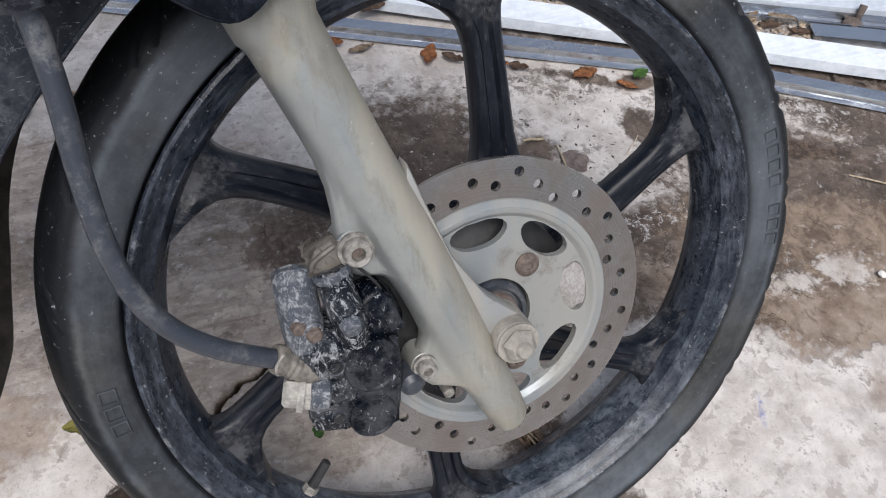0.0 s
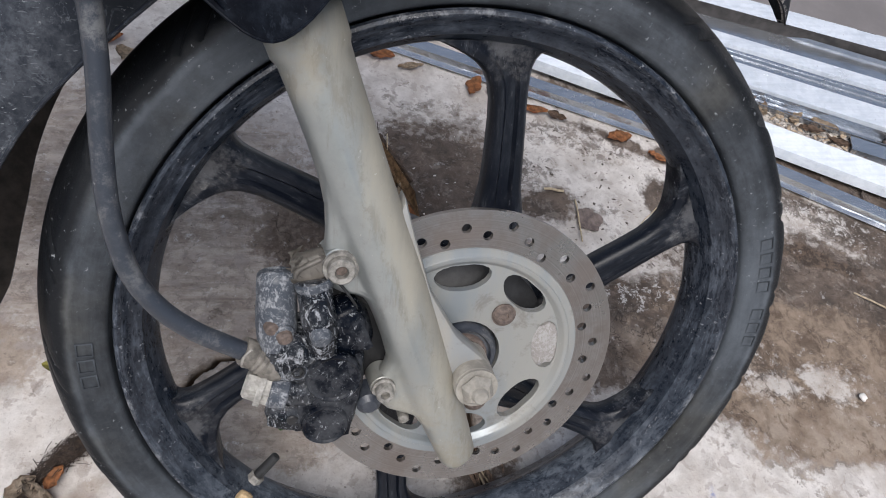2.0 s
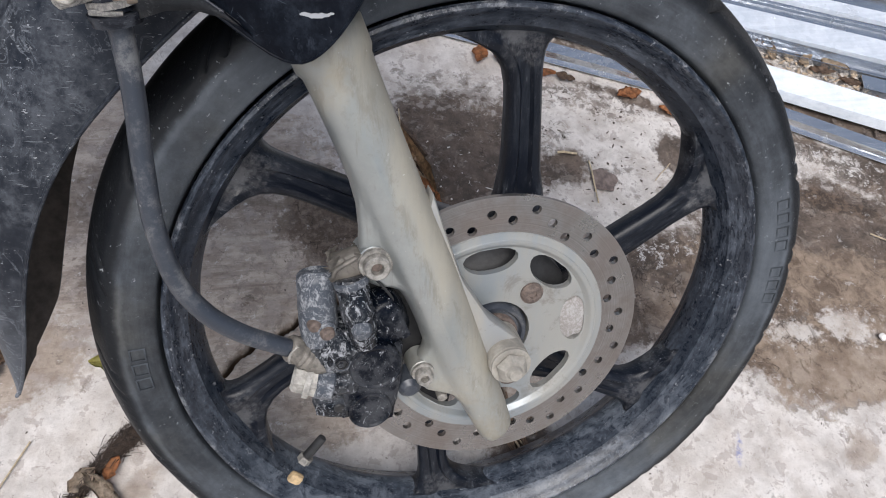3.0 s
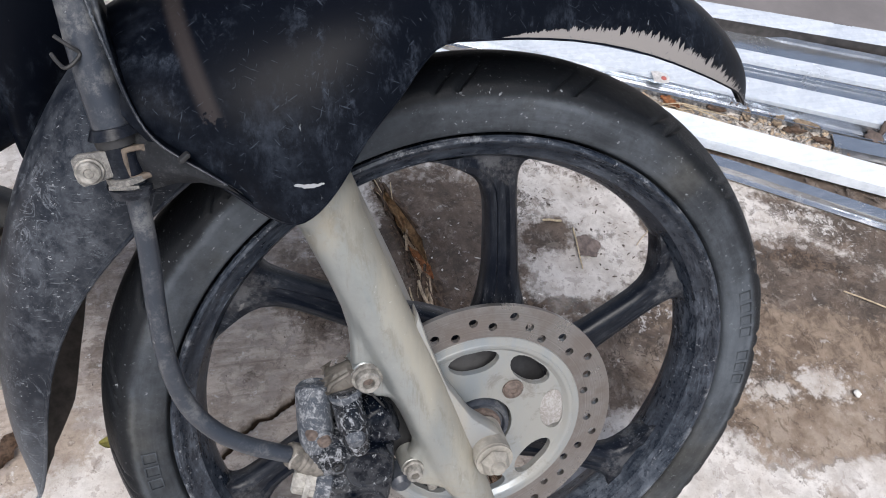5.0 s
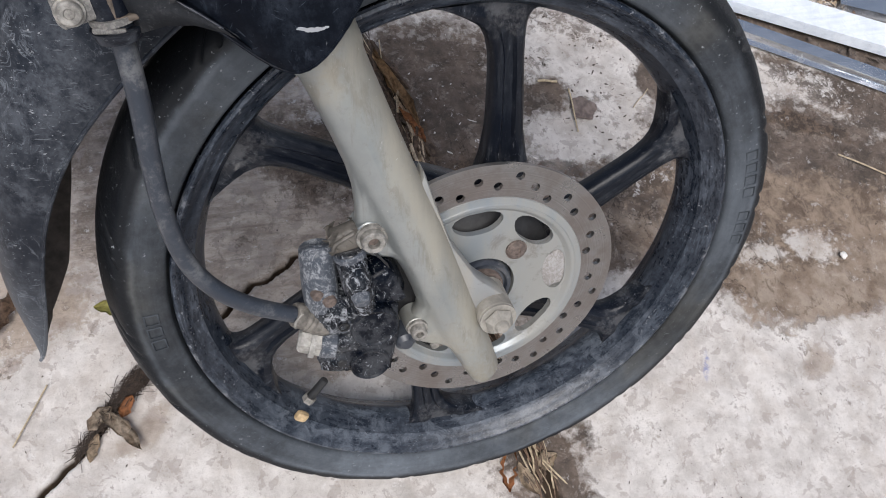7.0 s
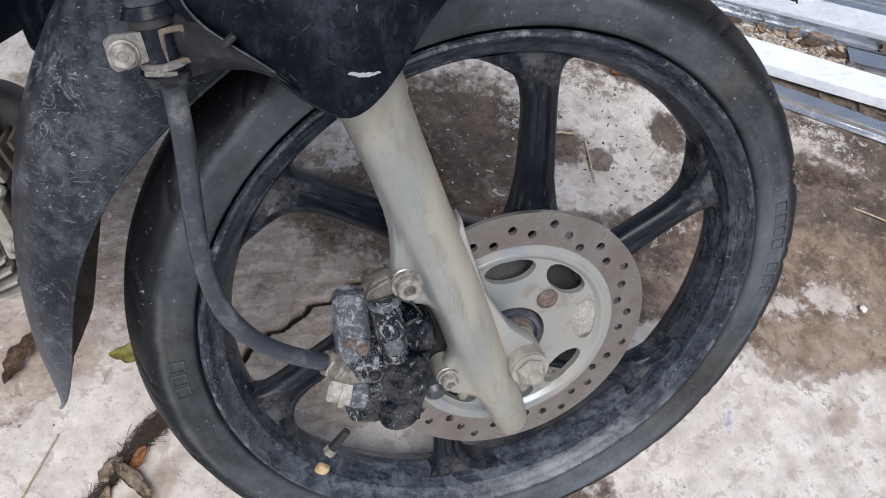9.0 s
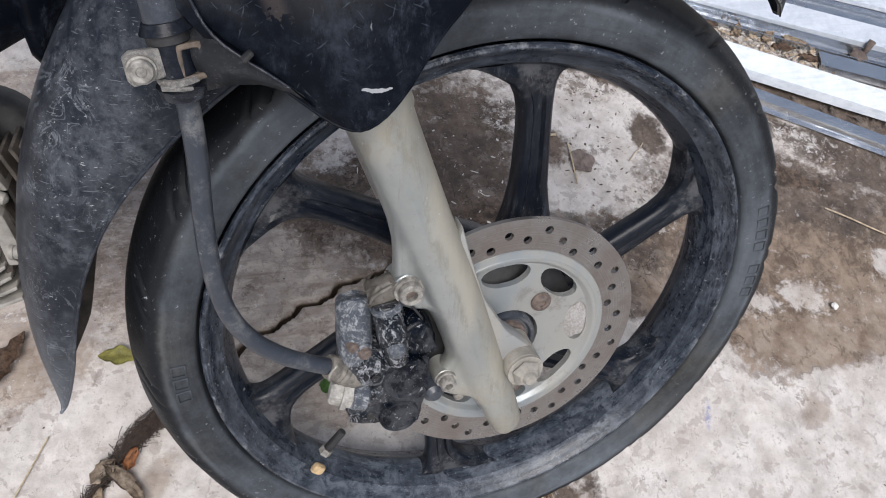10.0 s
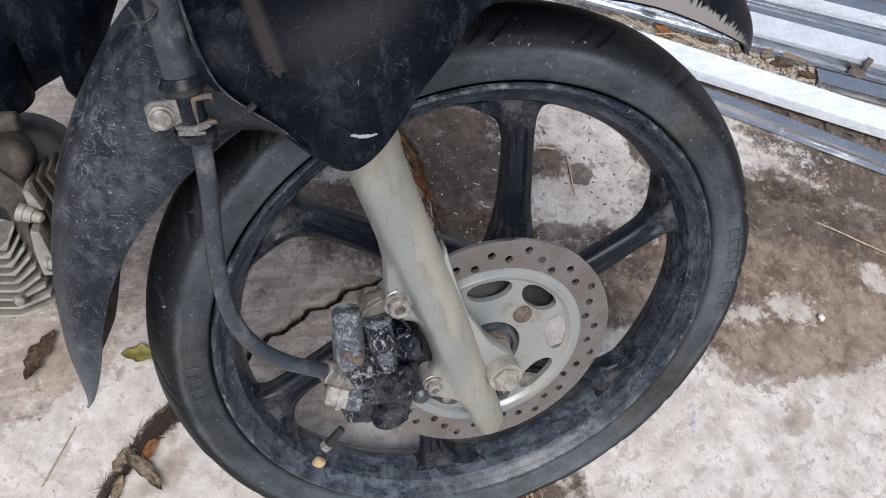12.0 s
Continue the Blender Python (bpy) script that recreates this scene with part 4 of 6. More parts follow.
# ---- galvanised profiles that lie behind the wheel ----
def profile_bar(name, a, b, section, material, label, twist=0.0, wave=0.0, bend=None, group="galvanised profiles", sides=None):
    """A folded sheet profile: section of (across, up) swept from a to b. The widest fold is the thing, the others are its flanges."""
    a, b = Vector(a), Vector(b)
    d = (b - a).normalized()
    side = Vector((-d.y, d.x, 0)).normalized()
    steps, thick = 60, 0.0012
    folds = [(Vector(p), Vector(q)) for p, q in zip(section, section[1:])]
    widest = max(range(len(folds)), key=lambda i: (folds[i][1] - folds[i][0]).length)

    def sweep(p, q):
        t = (q - p).normalized()
        nrm = Vector((t.y, -t.x)) * thick
        ring = [p, p.lerp(q, 0.5), q, q + nrm, p.lerp(q, 0.5) + nrm, p + nrm]
        rows = []
        for k in range(steps + 1):
            f = k / steps
            c = a.lerp(b, f) + side * wave * noise.noise(Vector((f * 4, a.y * 9, 1))) + Vector((0, 0, abs(wave) * 0.6 * noise.noise(Vector((f * 5, a.x * 7, 4)))))
            if bend and c.x < bend[0]:
                c = c + side * (c.x - bend[0]) * bend[1]
            turn = radians(twist) * (f - 0.5)
            dent = 0.0026 * noise.noise(Vector((f * 22, a.y * 5, 7)))
            rows.append([c + side * (u * math.cos(turn) - v * math.sin(turn)) + Vector((0, 0, u * math.sin(turn) + v * math.cos(turn) + (dent if i in (1, 4) else 0))) for i, (u, v) in enumerate(ring)])
        return loft(rows, True, True)

    bar = part(name, sweep(*folds[widest]), material, None, angle=25)
    tagged(bar, label, "metal profile", group)
    for i, (p, q) in enumerate(folds):
        if i != widest:
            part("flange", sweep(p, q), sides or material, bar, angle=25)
    return bar


# across, up: lip, wall, top and so on


def line_at(offset, x0, x1, z):
    """Two ends of a line that runs along the pile, moved across by offset."""
    d = Vector((0.93, -0.37, 0)).normalized()
    side = Vector((-d.y, d.x, 0))
    base = Vector((0.419, 0.398, 0)) + side * offset
    pa = base + d * ((x0 - base.x) / d.x)
    pb = base + d * ((x1 - base.x) / d.x)
    return (*pa.xy, z), (*pb.xy, z)


def pile_bar(o0, o1, x0, x1, z, section, material, label, **more):
    """A profile whose near edge lies o0 across the pile at x = 0.6 and o1 at x = 0.9."""
    slope = (o1 - o0) / 0.3
    a, _ = line_at(o0 + slope * (x0 - 0.6), x0, x1, z)
    _, b = line_at(o0 + slope * (x1 - 0.6), x0, x1, z)
    return profile_bar("metal_profile", a, b, section, material, label, **more)


pile_bar(0.000, -0.051, -0.75, 1.5, 0.002, [(0.0, 0.0), (0.009, 0.002), (0.0115, 0.010), (0.029, 0.0125), (0.033, 0.003)], GALV_DULL, "bent galvanised steel channel lying on the concrete edge", wave=0.003, bend=(0.535, 0.142))
pile_bar(0.0515, 0.029, 0.02, 1.6, 0.006, [(0.0, 0.001), (0.0015, 0.018), (0.0475, 0.019), (0.049, 0.002)], GALV, "bright galvanised steel channel lying on the concrete", wave=0.002)
pile_bar(0.112, 0.113, 0.757, 1.6, 0.003, [(0.0, 0.0), (0.001, 0.013), (0.031, 0.013), (0.033, 0.0)], GALV_DULL, "short cut end of a grey steel channel")
pile_bar(0.153, 0.150, -0.3, 1.6, 0.004, [(0.0, 0.011), (0.002, 0.0), (0.0120, 0.0005), (0.0140, 0.005), (0.0165, 0.0005), (0.024, 0.001), (0.0265, 0.013)], GALV_DULL, "narrow upturned steel track full of litter", wave=0.002)
pile_bar(0.1810, 0.1845, -0.3, 1.7, 0.004, [(0.0, 0.0), (0.002, 0.016), (0.048, 0.018), (0.050, 0.004)], GALV_MID, "wide bright steel channel in the pile", wave=0.002)
pile_bar(0.2310, 0.2380, -0.3, 1.7, 0.004, [(0.0, 0.004), (0.029, 0.006), (0.031, 0.013), (0.033, 0.006), (0.044, 0.008)], GALV_DULL, "dull ribbed steel strip in the pile")
pile_bar(0.2750, 0.2860, -0.3, 1.7, 0.004, [(0.0, 0.006), (0.002, 0.013), (0.027, 0.014), (0.029, 0.002)], GALV_MID, "bright narrow steel channel in the pile")
pile_bar(0.3040, 0.3180, -0.3, 1.7, 0.003, [(0.0, 0.002), (0.058, 0.003), (0.060, 0.010)], GALV_DULL, "flat grey steel strip in the pile")
pile_bar(0.3540, 0.3800, -0.3, 1.8, 0.004, [(0.0, 0.0), (0.002, 0.024), (0.042, 0.026), (0.044, 0.002)], GALV_MID, "bright steel channel at the back of the pile", wave=0.002, sides=DARK_SIDE)
pile_bar(0.4040, 0.4300, -0.6, 2.2, 0.002, [(0.0, 0.0), (0.002, 0.010), (0.60, 0.012), (0.602, 0.0)], TAUPE, "wide grey-brown board behind the pile")


# ---- the motorcycle: front end, leaning on its side ----
LEAN, HUB = -30.26, 0.2427
motorcycle = tagged(new("motorcycle"), "dirty black motorcycle leaning over with scuffed plastic parts", "motorcycle")
TILTED = pose(0, 0, HUB, LEAN, 0, 0)


def bike(name, bm, material, label="", **more):
    ob = part(name, bm, material, motorcycle, label, **more)
    ob.matrix_local = TILTED
    return ob


# tyre: sidewalls, shoulder blocks and slits in the tread
def tyre_shape(a, r, y):
    side = 1 if y > 0 else -1
    lean = radians(230) * max(0.0, abs(y) - 0.004) * (r > 0.2555)
    deg = math.degrees(a) + (9.0 if side > 0 else 0.0) + 4.0
    if r > 0.2595 and abs(y) > 0.017:
        fade = min(1.0, (abs(y) - 0.017) / 0.008) * min(1.0, max(0.0, (r - 0.2590) / 0.004))
        wide = (deg + 9.0) % 18.0 - 9.0
        thin = (deg + 5.5) % 18.0 - 9.0
        r -= fade * (0.0042 * math.exp(-(wide / 0.62) ** 2) + 0.0026 * math.exp(-(thin / 0.55) ** 2) * (abs(y) > 0.018))
        r += fade * 0.0011 * noise.noise(Vector((math.cos(a) * 9, math.sin(a) * 9, side * 3.0)))
    r += 0.0006 * math.sin(5 * a + 1) * (r > 0.24)
    return r, y, a + lean


half = [(0.2270, 0.0230), (0.2288, 0.0265), (0.2296, 0.0318), (0.2306, 0.0340), (0.2322, 0.0350), (0.236, 0.0362), (0.243, 0.0378), (0.250, 0.0382), (0.2565, 0.0371), (0.2600, 0.0362),
        (0.2625, 0.0350), (0.2650, 0.0322), (0.2670, 0.0290), (0.2695, 0.0240), (0.2725, 0.0180), (0.2750, 0.0120), (0.2763, 0.0060)]
tyre_profile = [(r, -y) for r, y in half] + [(0.2768, 0.0)] + [(r, y) for r, y in half[::-1]] + [(0.231, 0.026), (0.262, 0.02), (0.268, 0.0), (0.262, -0.02), (0.231, -0.026)]
tyre = bike("tyre", revolve(tyre_profile, 1080, True, tyre_shape), RUBBER, "dusty black tubeless tyre with worn slits in the tread")

# cast rim with six spokes
rim_profile = [(0.2265, -0.0290), (0.2275, -0.0315), (0.2264, -0.0336), (0.2242, -0.0342), (0.2222, -0.0330), (0.2200, -0.0295), (0.2165, -0.0258), (0.2125, -0.0232), (0.2108, -0.0222), (0.2092, -0.0180), (0.2060, -0.0120), (0.2042, -0.0070),
               (0.2034, -0.0020), (0.2034, 0.0030), (0.2050, 0.0080), (0.2100, 0.0140), (0.2170, 0.0230), (0.2205, 0.0300), (0.2242, 0.0342), (0.2275, 0.0315), (0.2265, 0.0290), (0.219, 0.020), (0.2085, 0.006), (0.2085, -0.008), (0.219, -0.022)]
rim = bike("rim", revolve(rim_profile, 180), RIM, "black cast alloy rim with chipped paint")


def spoke_mesh():
    """One spoke before it is turned, along +x and beside the middle: straight, flared on one flank at the rim, with a channel down its face."""
    rows = []
    for s, left, right, front, back in (
            (0.000, 0.004, -0.056, -0.020, 0.014), (0.040, -0.0040, -0.0560, -0.018, 0.012), (0.065, -0.0100, -0.0535, -0.015, 0.011), (0.085, -0.0150, -0.0490, -0.012, 0.010), (0.105, -0.0176, -0.0455, -0.0105, 0.009), (0.120, -0.0182, -0.0445, -0.010, 0.009),
            (0.150, -0.0178, -0.0422, -0.010, 0.009), (0.165, -0.0168, -0.0408, -0.0105, 0.009), (0.176, -0.0142, -0.0402, -0.011, 0.009), (0.184, -0.0100, -0.0400, -0.0115, 0.009),
            (0.190, -0.0035, -0.0404, -0.012, 0.009), (0.195, 0.0050, -0.0420, -0.0125, 0.009), (0.199, 0.0135, -0.0450, -0.013, 0.009), (0.203, 0.0240, -0.0510, -0.013, 0.009), (0.2055, 0.0330, -0.0580, -0.013, 0.009)):
        b, mid, half_w = 0.0035, (left + right) / 2, (left - right) / 2
        sec = [(right, front + b), (right + b, front), (mid - half_w * 0.42, front - 0.0006), (mid - half_w * 0.25, front + 0.0026), (mid + half_w * 0.25, front + 0.0026), (mid + half_w * 0.42, front - 0.0006), (left - b, front), (left, front + b),
               (left, back - b), (left - b, back), (right + b, back), (right, back - b)]
        row = []
        for u, y in sec:
            p = Vector((s, 0, u))
            rr = math.hypot(p.x, p.z)
            if rr > 0.2065:
                p = p * (0.2065 / rr)
            row.append((p.x, y, p.z))
        rows.append(row)
    return loft(rows, True, True)


first = None
for k in range(6):
    if first is None:
        ob = first = part("spoke", spoke_mesh(), SPOKE, rim, angle=50)
    else:
        ob = new("spoke", first.data)
        ob.parent = rim
    ob.matrix_local = pose(0, 0, 0, 0, -(30 + 60 * k), 0)

valve = part("valve_stem", rod((-0.1425, -0.020, -0.134), (-0.124, -0.020, -0.1105), 0.0042, 14, 0.0036, 0.0008), BLACK, rim, "black rubber valve stem")
part("valve_nut", rod((-0.1415, -0.020, -0.1330), (-0.1375, -0.020, -0.128), 0.0058, 6), ZINC, rim, "dull valve nut")
part("balance_weight", block((0.012, 0.007, 0.010), (-0.1485, -0.0290, -0.141), 0.003, (0, 40, 0)), BRASS, rim, "yellowed lump on the rim lip")

# hub
hub = bike("hub", revolve([(0.012, -0.052), (0.030, -0.052), (0.042, -0.050), (0.050, -0.044), (0.066, -0.040), (0.067, -0.032), (0.048, -0.026), (0.040, -0.018), (0.033, 0.03), (0.038, 0.04), (0.012, 0.042)], 48), BLACK, "black wheel hub")
part("dust_seal", revolve([(0.010, -0.060), (0.0155, -0.0605), (0.0170, -0.0585), (0.0195, -0.0585), (0.0210, -0.0610), (0.0235, -0.0612), (0.0250, -0.0590), (0.026, -0.054), (0.026, -0.050), (0.010, -0.050)], 40), HOSE, hub, "dusty grey rubber dust seal")
part("spacer", revolve([(0.004, -0.072), (0.0140, -0.072), (0.0150, -0.070), (0.0150, -0.0625), (0.0172, -0.0620), (0.0178, -0.0610), (0.0178, -0.055), (0.004, -0.055)], 32), RUST, hub, "rusty wheel spacer")

# brake disc: drilled ring on a cast carrier
holes = []
for k in range(40):
    r = (0.1010, 0.0942, 0.0884, 0.0972, 0.0922)[k % 5]
    a = radians(76.3 - 9 * k)
    holes.append(circle(r * math.cos(a), r * math.sin(a), 0.0034, 14))
brake_disc = bike("brake_disc", plate(circle(0, 0, 0.110, 144), [*holes, circle(0, 0, 0.0805, 120)], -0.0600, -0.0562), DISC, "worn drilled steel brake disc with a brown bloom")


def carrier_window(mid):
    """A rounded, tapering opening in the carrier."""
    pts = [(0.0708, 6.0), (0.0703, 11.0), (0.0690, 14.8), (0.0664, 17.2), (0.0630, 17.8), (0.0592, 16.6), (0.0556, 13.8), (0.0528, 9.5), (0.0514, 4.0)]
    loop = [(r, mid + h) for r, h in pts] + [(r, mid - h) for r, h in pts[::-1]]
    return [(r * math.cos(radians(a)), r * math.sin(radians(a))) for r, a in loop]


carrier = part("carrier", plate(circle(0, 0, 0.0770, 96), [*(carrier_window(50 + 45 * k) for k in range(8)), circle(0, 0, 0.0275, 40)], -0.0585, -0.0530), CARRIER, brake_disc, "grey painted disc carrier with eight windows")
part("carrier_rim", revolve([(0.0708, -0.0583), (0.0722, -0.0590), (0.0738, -0.0614), (0.0750, -0.0622), (0.0775, -0.0622), (0.0782, -0.0614), (0.0800, -0.0610), (0.0832, -0.0608), (0.0838, -0.0598), (0.0815, -0.054), (0.0708, -0.054)], 120), CARRIER, brake_disc, "raised grey rim of the carrier")
cake = rock(0.0150, 21, 0.26, 3)
bmesh.ops.transform(cake, matrix=Matrix.Translation(polar(0.0612, 4.5, -0.0545)) @ pose(0, 0, 0, 90, 0, 0) @ Matrix.Diagonal((0.80, 1.12, 1, 1)), verts=cake.verts)
part("mud_cake", cake, CAKE, brake_disc, "pale dried mud caked in one window of the carrier")
for k in range(3):
    c = polar(0.0415, 50.3 + 120 * k, 0)
    bolt = revolve([(0.0, -0.0612), (0.0024, -0.0612), (0.0028, -0.0626), (0.0050, -0.0629), (0.0068, -0.0620), (0.0078, -0.0602), (0.0085, -0.0600), (0.0085, -0.0588), (0.0, -0.0588)], 20, False)
    bmesh.ops.translate(bolt, vec=c, verts=bolt.verts)
    part("disc_bolt", bolt, RUST, brake_disc, "rusty button-head bolt")

# fork: slider with its lugs, axle clamp and bolts
FA, FB = Vector((-0.0045, -0.081, -0.068)), Vector((-0.149, -0.081, 0.315))
AX = (FB - FA).normalized()


# along the leg: distance from its foot, front flank, rear flank, reach of the cast web behind, half thickness
FORK_KEYS = [(-0.0020, 0.0100, 0.0050, 0.0050, 0.0085), (-0.0008, 0.0140, 0.0086, 0.0086, 0.0130), (0.0030, 0.0162, 0.0102, 0.0102, 0.0154), (0.0240, 0.0176, 0.0118, 0.0118, 0.0164), (0.0400, 0.0182, 0.0136, 0.0138, 0.0168),
             (0.0500, 0.0185, 0.0146, 0.0165, 0.0170), (0.0560, 0.0187, 0.0150, 0.0240, 0.0171), (0.0620, 0.0188, 0.0153, 0.0310, 0.0172), (0.0700, 0.0190, 0.0156, 0.0345, 0.0173), (0.0800, 0.0192, 0.0160, 0.0345, 0.0174),
             (0.0880, 0.0194, 0.0163, 0.0300, 0.0175), (0.0940, 0.0196, 0.0165, 0.0225, 0.0176), (0.1000, 0.0198, 0.0167, 0.0187, 0.0177), (0.1150, 0.0203, 0.0170, 0.0176, 0.0179), (0.1300, 0.0206, 0.0172, 0.0175, 0.0181),
             (0.1420, 0.0208, 0.0174, 0.0182, 0.0182), (0.1480, 0.0208, 0.0175, 0.0200, 0.0183), (0.1520, 0.0208, 0.0175, 0.0245, 0.0183), (0.1560, 0.0208, 0.0176, 0.0310, 0.0184), (0.1610, 0.0208, 0.0176, 0.0352, 0.0184),
             (0.1680, 0.0207, 0.0176, 0.0366, 0.0184), (0.1760, 0.0206, 0.0177, 0.0350, 0.0185), (0.1860, 0.0204, 0.0177, 0.0305, 0.0185), (0.1980, 0.0202, 0.0178, 0.0255, 0.0186), (0.2120, 0.0200, 0.0179, 0.0213, 0.0187),
             (0.2280, 0.0200, 0.0180, 0.0190, 0.0188), (0.2500, 0.0202, 0.0182, 0.0184, 0.0190), (0.2800, 0.0206, 0.0186, 0.0186, 0.0194), (0.2920, 0.0210, 0.0190, 0.0190, 0.0198), (0.2960, 0.0226, 0.0210, 0.0210, 0.0216),
             (0.3120, 0.0228, 0.0212, 0.0212, 0.0218), (0.3160, 0.0150, 0.0150, 0.0150, 0.0150), (0.3700, 0.0150, 0.0150, 0.0150, 0.0150)]


def fork_leg(side):
    """The slider: a round leg whose rear flank runs out into the cast lugs that carry the caliper."""
    rows, n = [], 14
    e1 = AX.cross(Vector((0, 1, 0))).normalized()
    if e1.x < 0:
        e1 = -e1
    for s, front, rear, reach, thick in FORK_KEYS:
        c = FA + AX * s
        reach = reach if side < 0 else rear
        half_line = []
        for k in range(n + 1):
            a = math.pi / 2 * k / n
            half_line.append((front * math.cos(a), thick * math.sin(a)))
        for k in range(1, n * 2):
            a = math.pi / 2 * k / (n * 2)
            u = reach * math.sin(a)
            leg = thick * math.sqrt(max(0.0, 1 - (u / rear) ** 2))
            lug_half = min(0.0086, thick) * max(0.0, 1 - (u / reach) ** 6) ** 0.5 * (1 if reach > rear * 1.02 else 0)
            half_line.append((-u, (leg ** 3 + lug_half ** 3) ** (1 / 3)))
        half_line.append((-reach, 0.0))
        ring = half_line + [(u, -v) for u, v in half_line[-2:0:-1]]
        rows.append([c + e1 * u + Vector((0, v, 0)) for u, v in ring])
    bm = loft(rows, True, True)
    if side > 0:
        bmesh.ops.transform(bm, matrix=Matrix.Diagonal((1, -1, 1, 1)), verts=bm.verts)
    return bm


fork = bike("fork_leg", fork_leg(-1), FORK, "dusty silver fork slider", angle=70)
bike("fork_leg", fork_leg(1), ALLOY, "dusty silver fork slider on the far side")
web = plate([(-0.004, -0.012), (0.010, -0.010), (0.0150, 0.003), (0.0085, 0.014), (-0.0135, 0.034), (-0.033, 0.066), (-0.046, 0.104), (-0.054, 0.130), (-0.060, 0.10), (-0.036, 0.02)], [], -0.088, -0.070)
bmesh.ops.bevel(web, geom=list(web.edges), offset=0.003, segments=2, affect="EDGES", profile=0.5)
part("axle_gusset", web, ALLOY, fork, "thin cast web from slider to axle")
part("axle_boss", rod((0.0, -0.066, 0.002), (0.0, -0.0985, 0.002), 0.0150, 28, 0.0142, 0.0015), DUSTY_STEEL, fork, "dust-caked axle boss")
part("axle_nut", rod((0.0, -0.0985, 0.002), (0.0, -0.1070, 0.002), 0.0116, 6, 0.0104, 0.0028), DUSTY_STEEL, fork, "dusty hexagonal axle nut")
part("axle_washer", rod((0.0, -0.0975, 0.002), (0.0, -0.0995, 0.002), 0.0140, 28), DUSTY_STEEL, fork)
part("axle_end", rod((0.0, -0.105, 0.002), (0.0, -0.1100, 0.002), 0.0058, 16, 0.0052, 0.001), DUSTY_STEEL, fork)
# caliper lugs behind the slider
part("lug_boss", rod((-0.0895, -0.071, 0.0870), (-0.0895, -0.0905, 0.0870), 0.0128, 28, 0.0112, 0.0016), FORK, fork, "round boss of the upper caliper lug")
part("lug_boss", rod((-0.0590, -0.071, -0.0010), (-0.0590, -0.0900, -0.0010), 0.0098, 24, 0.0084, 0.0014), FORK, fork, "round boss of the lower caliper lug")


def socket_bolt(at, r, material, label, parent, depth=0.012, y=-0.0915):
    bm = revolve([(0.0, y - depth * 0.45), (r * 0.40, y - depth * 0.45), (r * 0.46, y - depth * 0.95), (r * 0.80, y - depth), (r * 0.92, y - depth * 0.85), (r * 0.95, y - depth * 0.30),
                  (r * 1.18, y - depth * 0.26), (r * 1.22, y - depth * 0.10), (r * 1.22, y), (0.0, y)], 28, False)
    bmesh.ops.translate(bm, vec=(at[0], 0, at[1]), verts=bm.verts)
    return part("bolt", bm, material, parent, label)


socket_bolt((-0.0895, 0.0870), 0.0088, ZINC, "pale bolt with a brown socket", fork, 0.0085, -0.0900)
part("socket", rod((-0.0895, -0.0930, 0.0870), (-0.0895, -0.0946, 0.0870), 0.0036, 6), RUST, fork, "brown rusted socket")
socket_bolt((-0.0590, -0.0010), 0.0064, ZINC, "pale small caliper bolt", fork, 0.009, -0.089)

# brake caliper
caliper = bike("brake_caliper", block((0.044, 0.036, 0.066), (-0.098, -0.074, 0.002), 0.009, (0, 6, 0), 3), CALIPER, "black two-piston brake caliper caked with grey dirt")


def cap(at, r, y0, y1, name, label, material=None, tilt=0.0):
    """A round cover along y: a dished face inside a thin raised rim."""
    prof = [(0.0, y1 + 0.0016), (r * 0.50, y1 + 0.0019), (r * 0.80, y1 + 0.0018), (r * 0.86, y1 + 0.0010), (r * 0.92, y1 + 0.0007), (r * 0.97, y1 + 0.0015), (r, y1 + 0.0036), (r * 1.01, y1 + 0.007), (r * 1.04, y0), (0.0, y0)]
    bm = revolve(prof, 36, False)
    bmesh.ops.transform(bm, matrix=pose(at[0], 0, at[1], 0, 0, tilt), verts=bm.verts)
    return part(name, bm, material or CALIPER, caliper, label)


def lump(at, size, seed, material, name, label="", turn=(0, 0, 0), rough=0.10):
    """A cast lump: a rounded block with an uneven skin."""
    bm = bmesh.new()
    bmesh.ops.create_cube(bm, size=1.0)
    bmesh.ops.subdivide_edges(bm, edges=list(bm.edges), cuts=7, use_grid_fill=True)
    off = Vector((seed * 2.3, seed * 5.1, 1.0))
    for v in bm.verts:
        q = v.co * 2
        ball = q.normalized()
        v.co = q.lerp(ball * 1.12, 0.55) * (1 + rough * noise.noise(q * 1.7 + off) + 0.4 * rough * noise.noise(q * 5 + off)) * 0.5
    bmesh.ops.scale(bm, vec=size, verts=bm.verts)
    bmesh.ops.transform(bm, matrix=pose(*at, *turn), verts=bm.verts)
    return part(name, bm, material, caliper, label, angle=70)


cap((-0.0918, 0.0155), 0.0172, -0.066, -0.1015, "piston_cap", "round glossy black piston cap", CAP)
cap((-0.0962, -0.0200), 0.0148, -0.066, -0.1005, "piston_cap", "round glossy black lower piston cap", CAP)
lump((-0.094, -0.082, -0.002), (0.040, 0.030, 0.066), 1, CAP, "piston_casting", "black casting round the two pistons", (0, 7, 0))
lump((-0.0868, -0.078, 0.040), (0.034, 0.030, 0.036), 2, CAP, "shoulder", "black casting under the slide pin", (0, -24, 0))
lump((-0.117, -0.081, 0.028), (0.036, 0.034, 0.036), 3, CALIPER, "bridge", "dust-greyed bridge over the disc", (0, 10, 0))
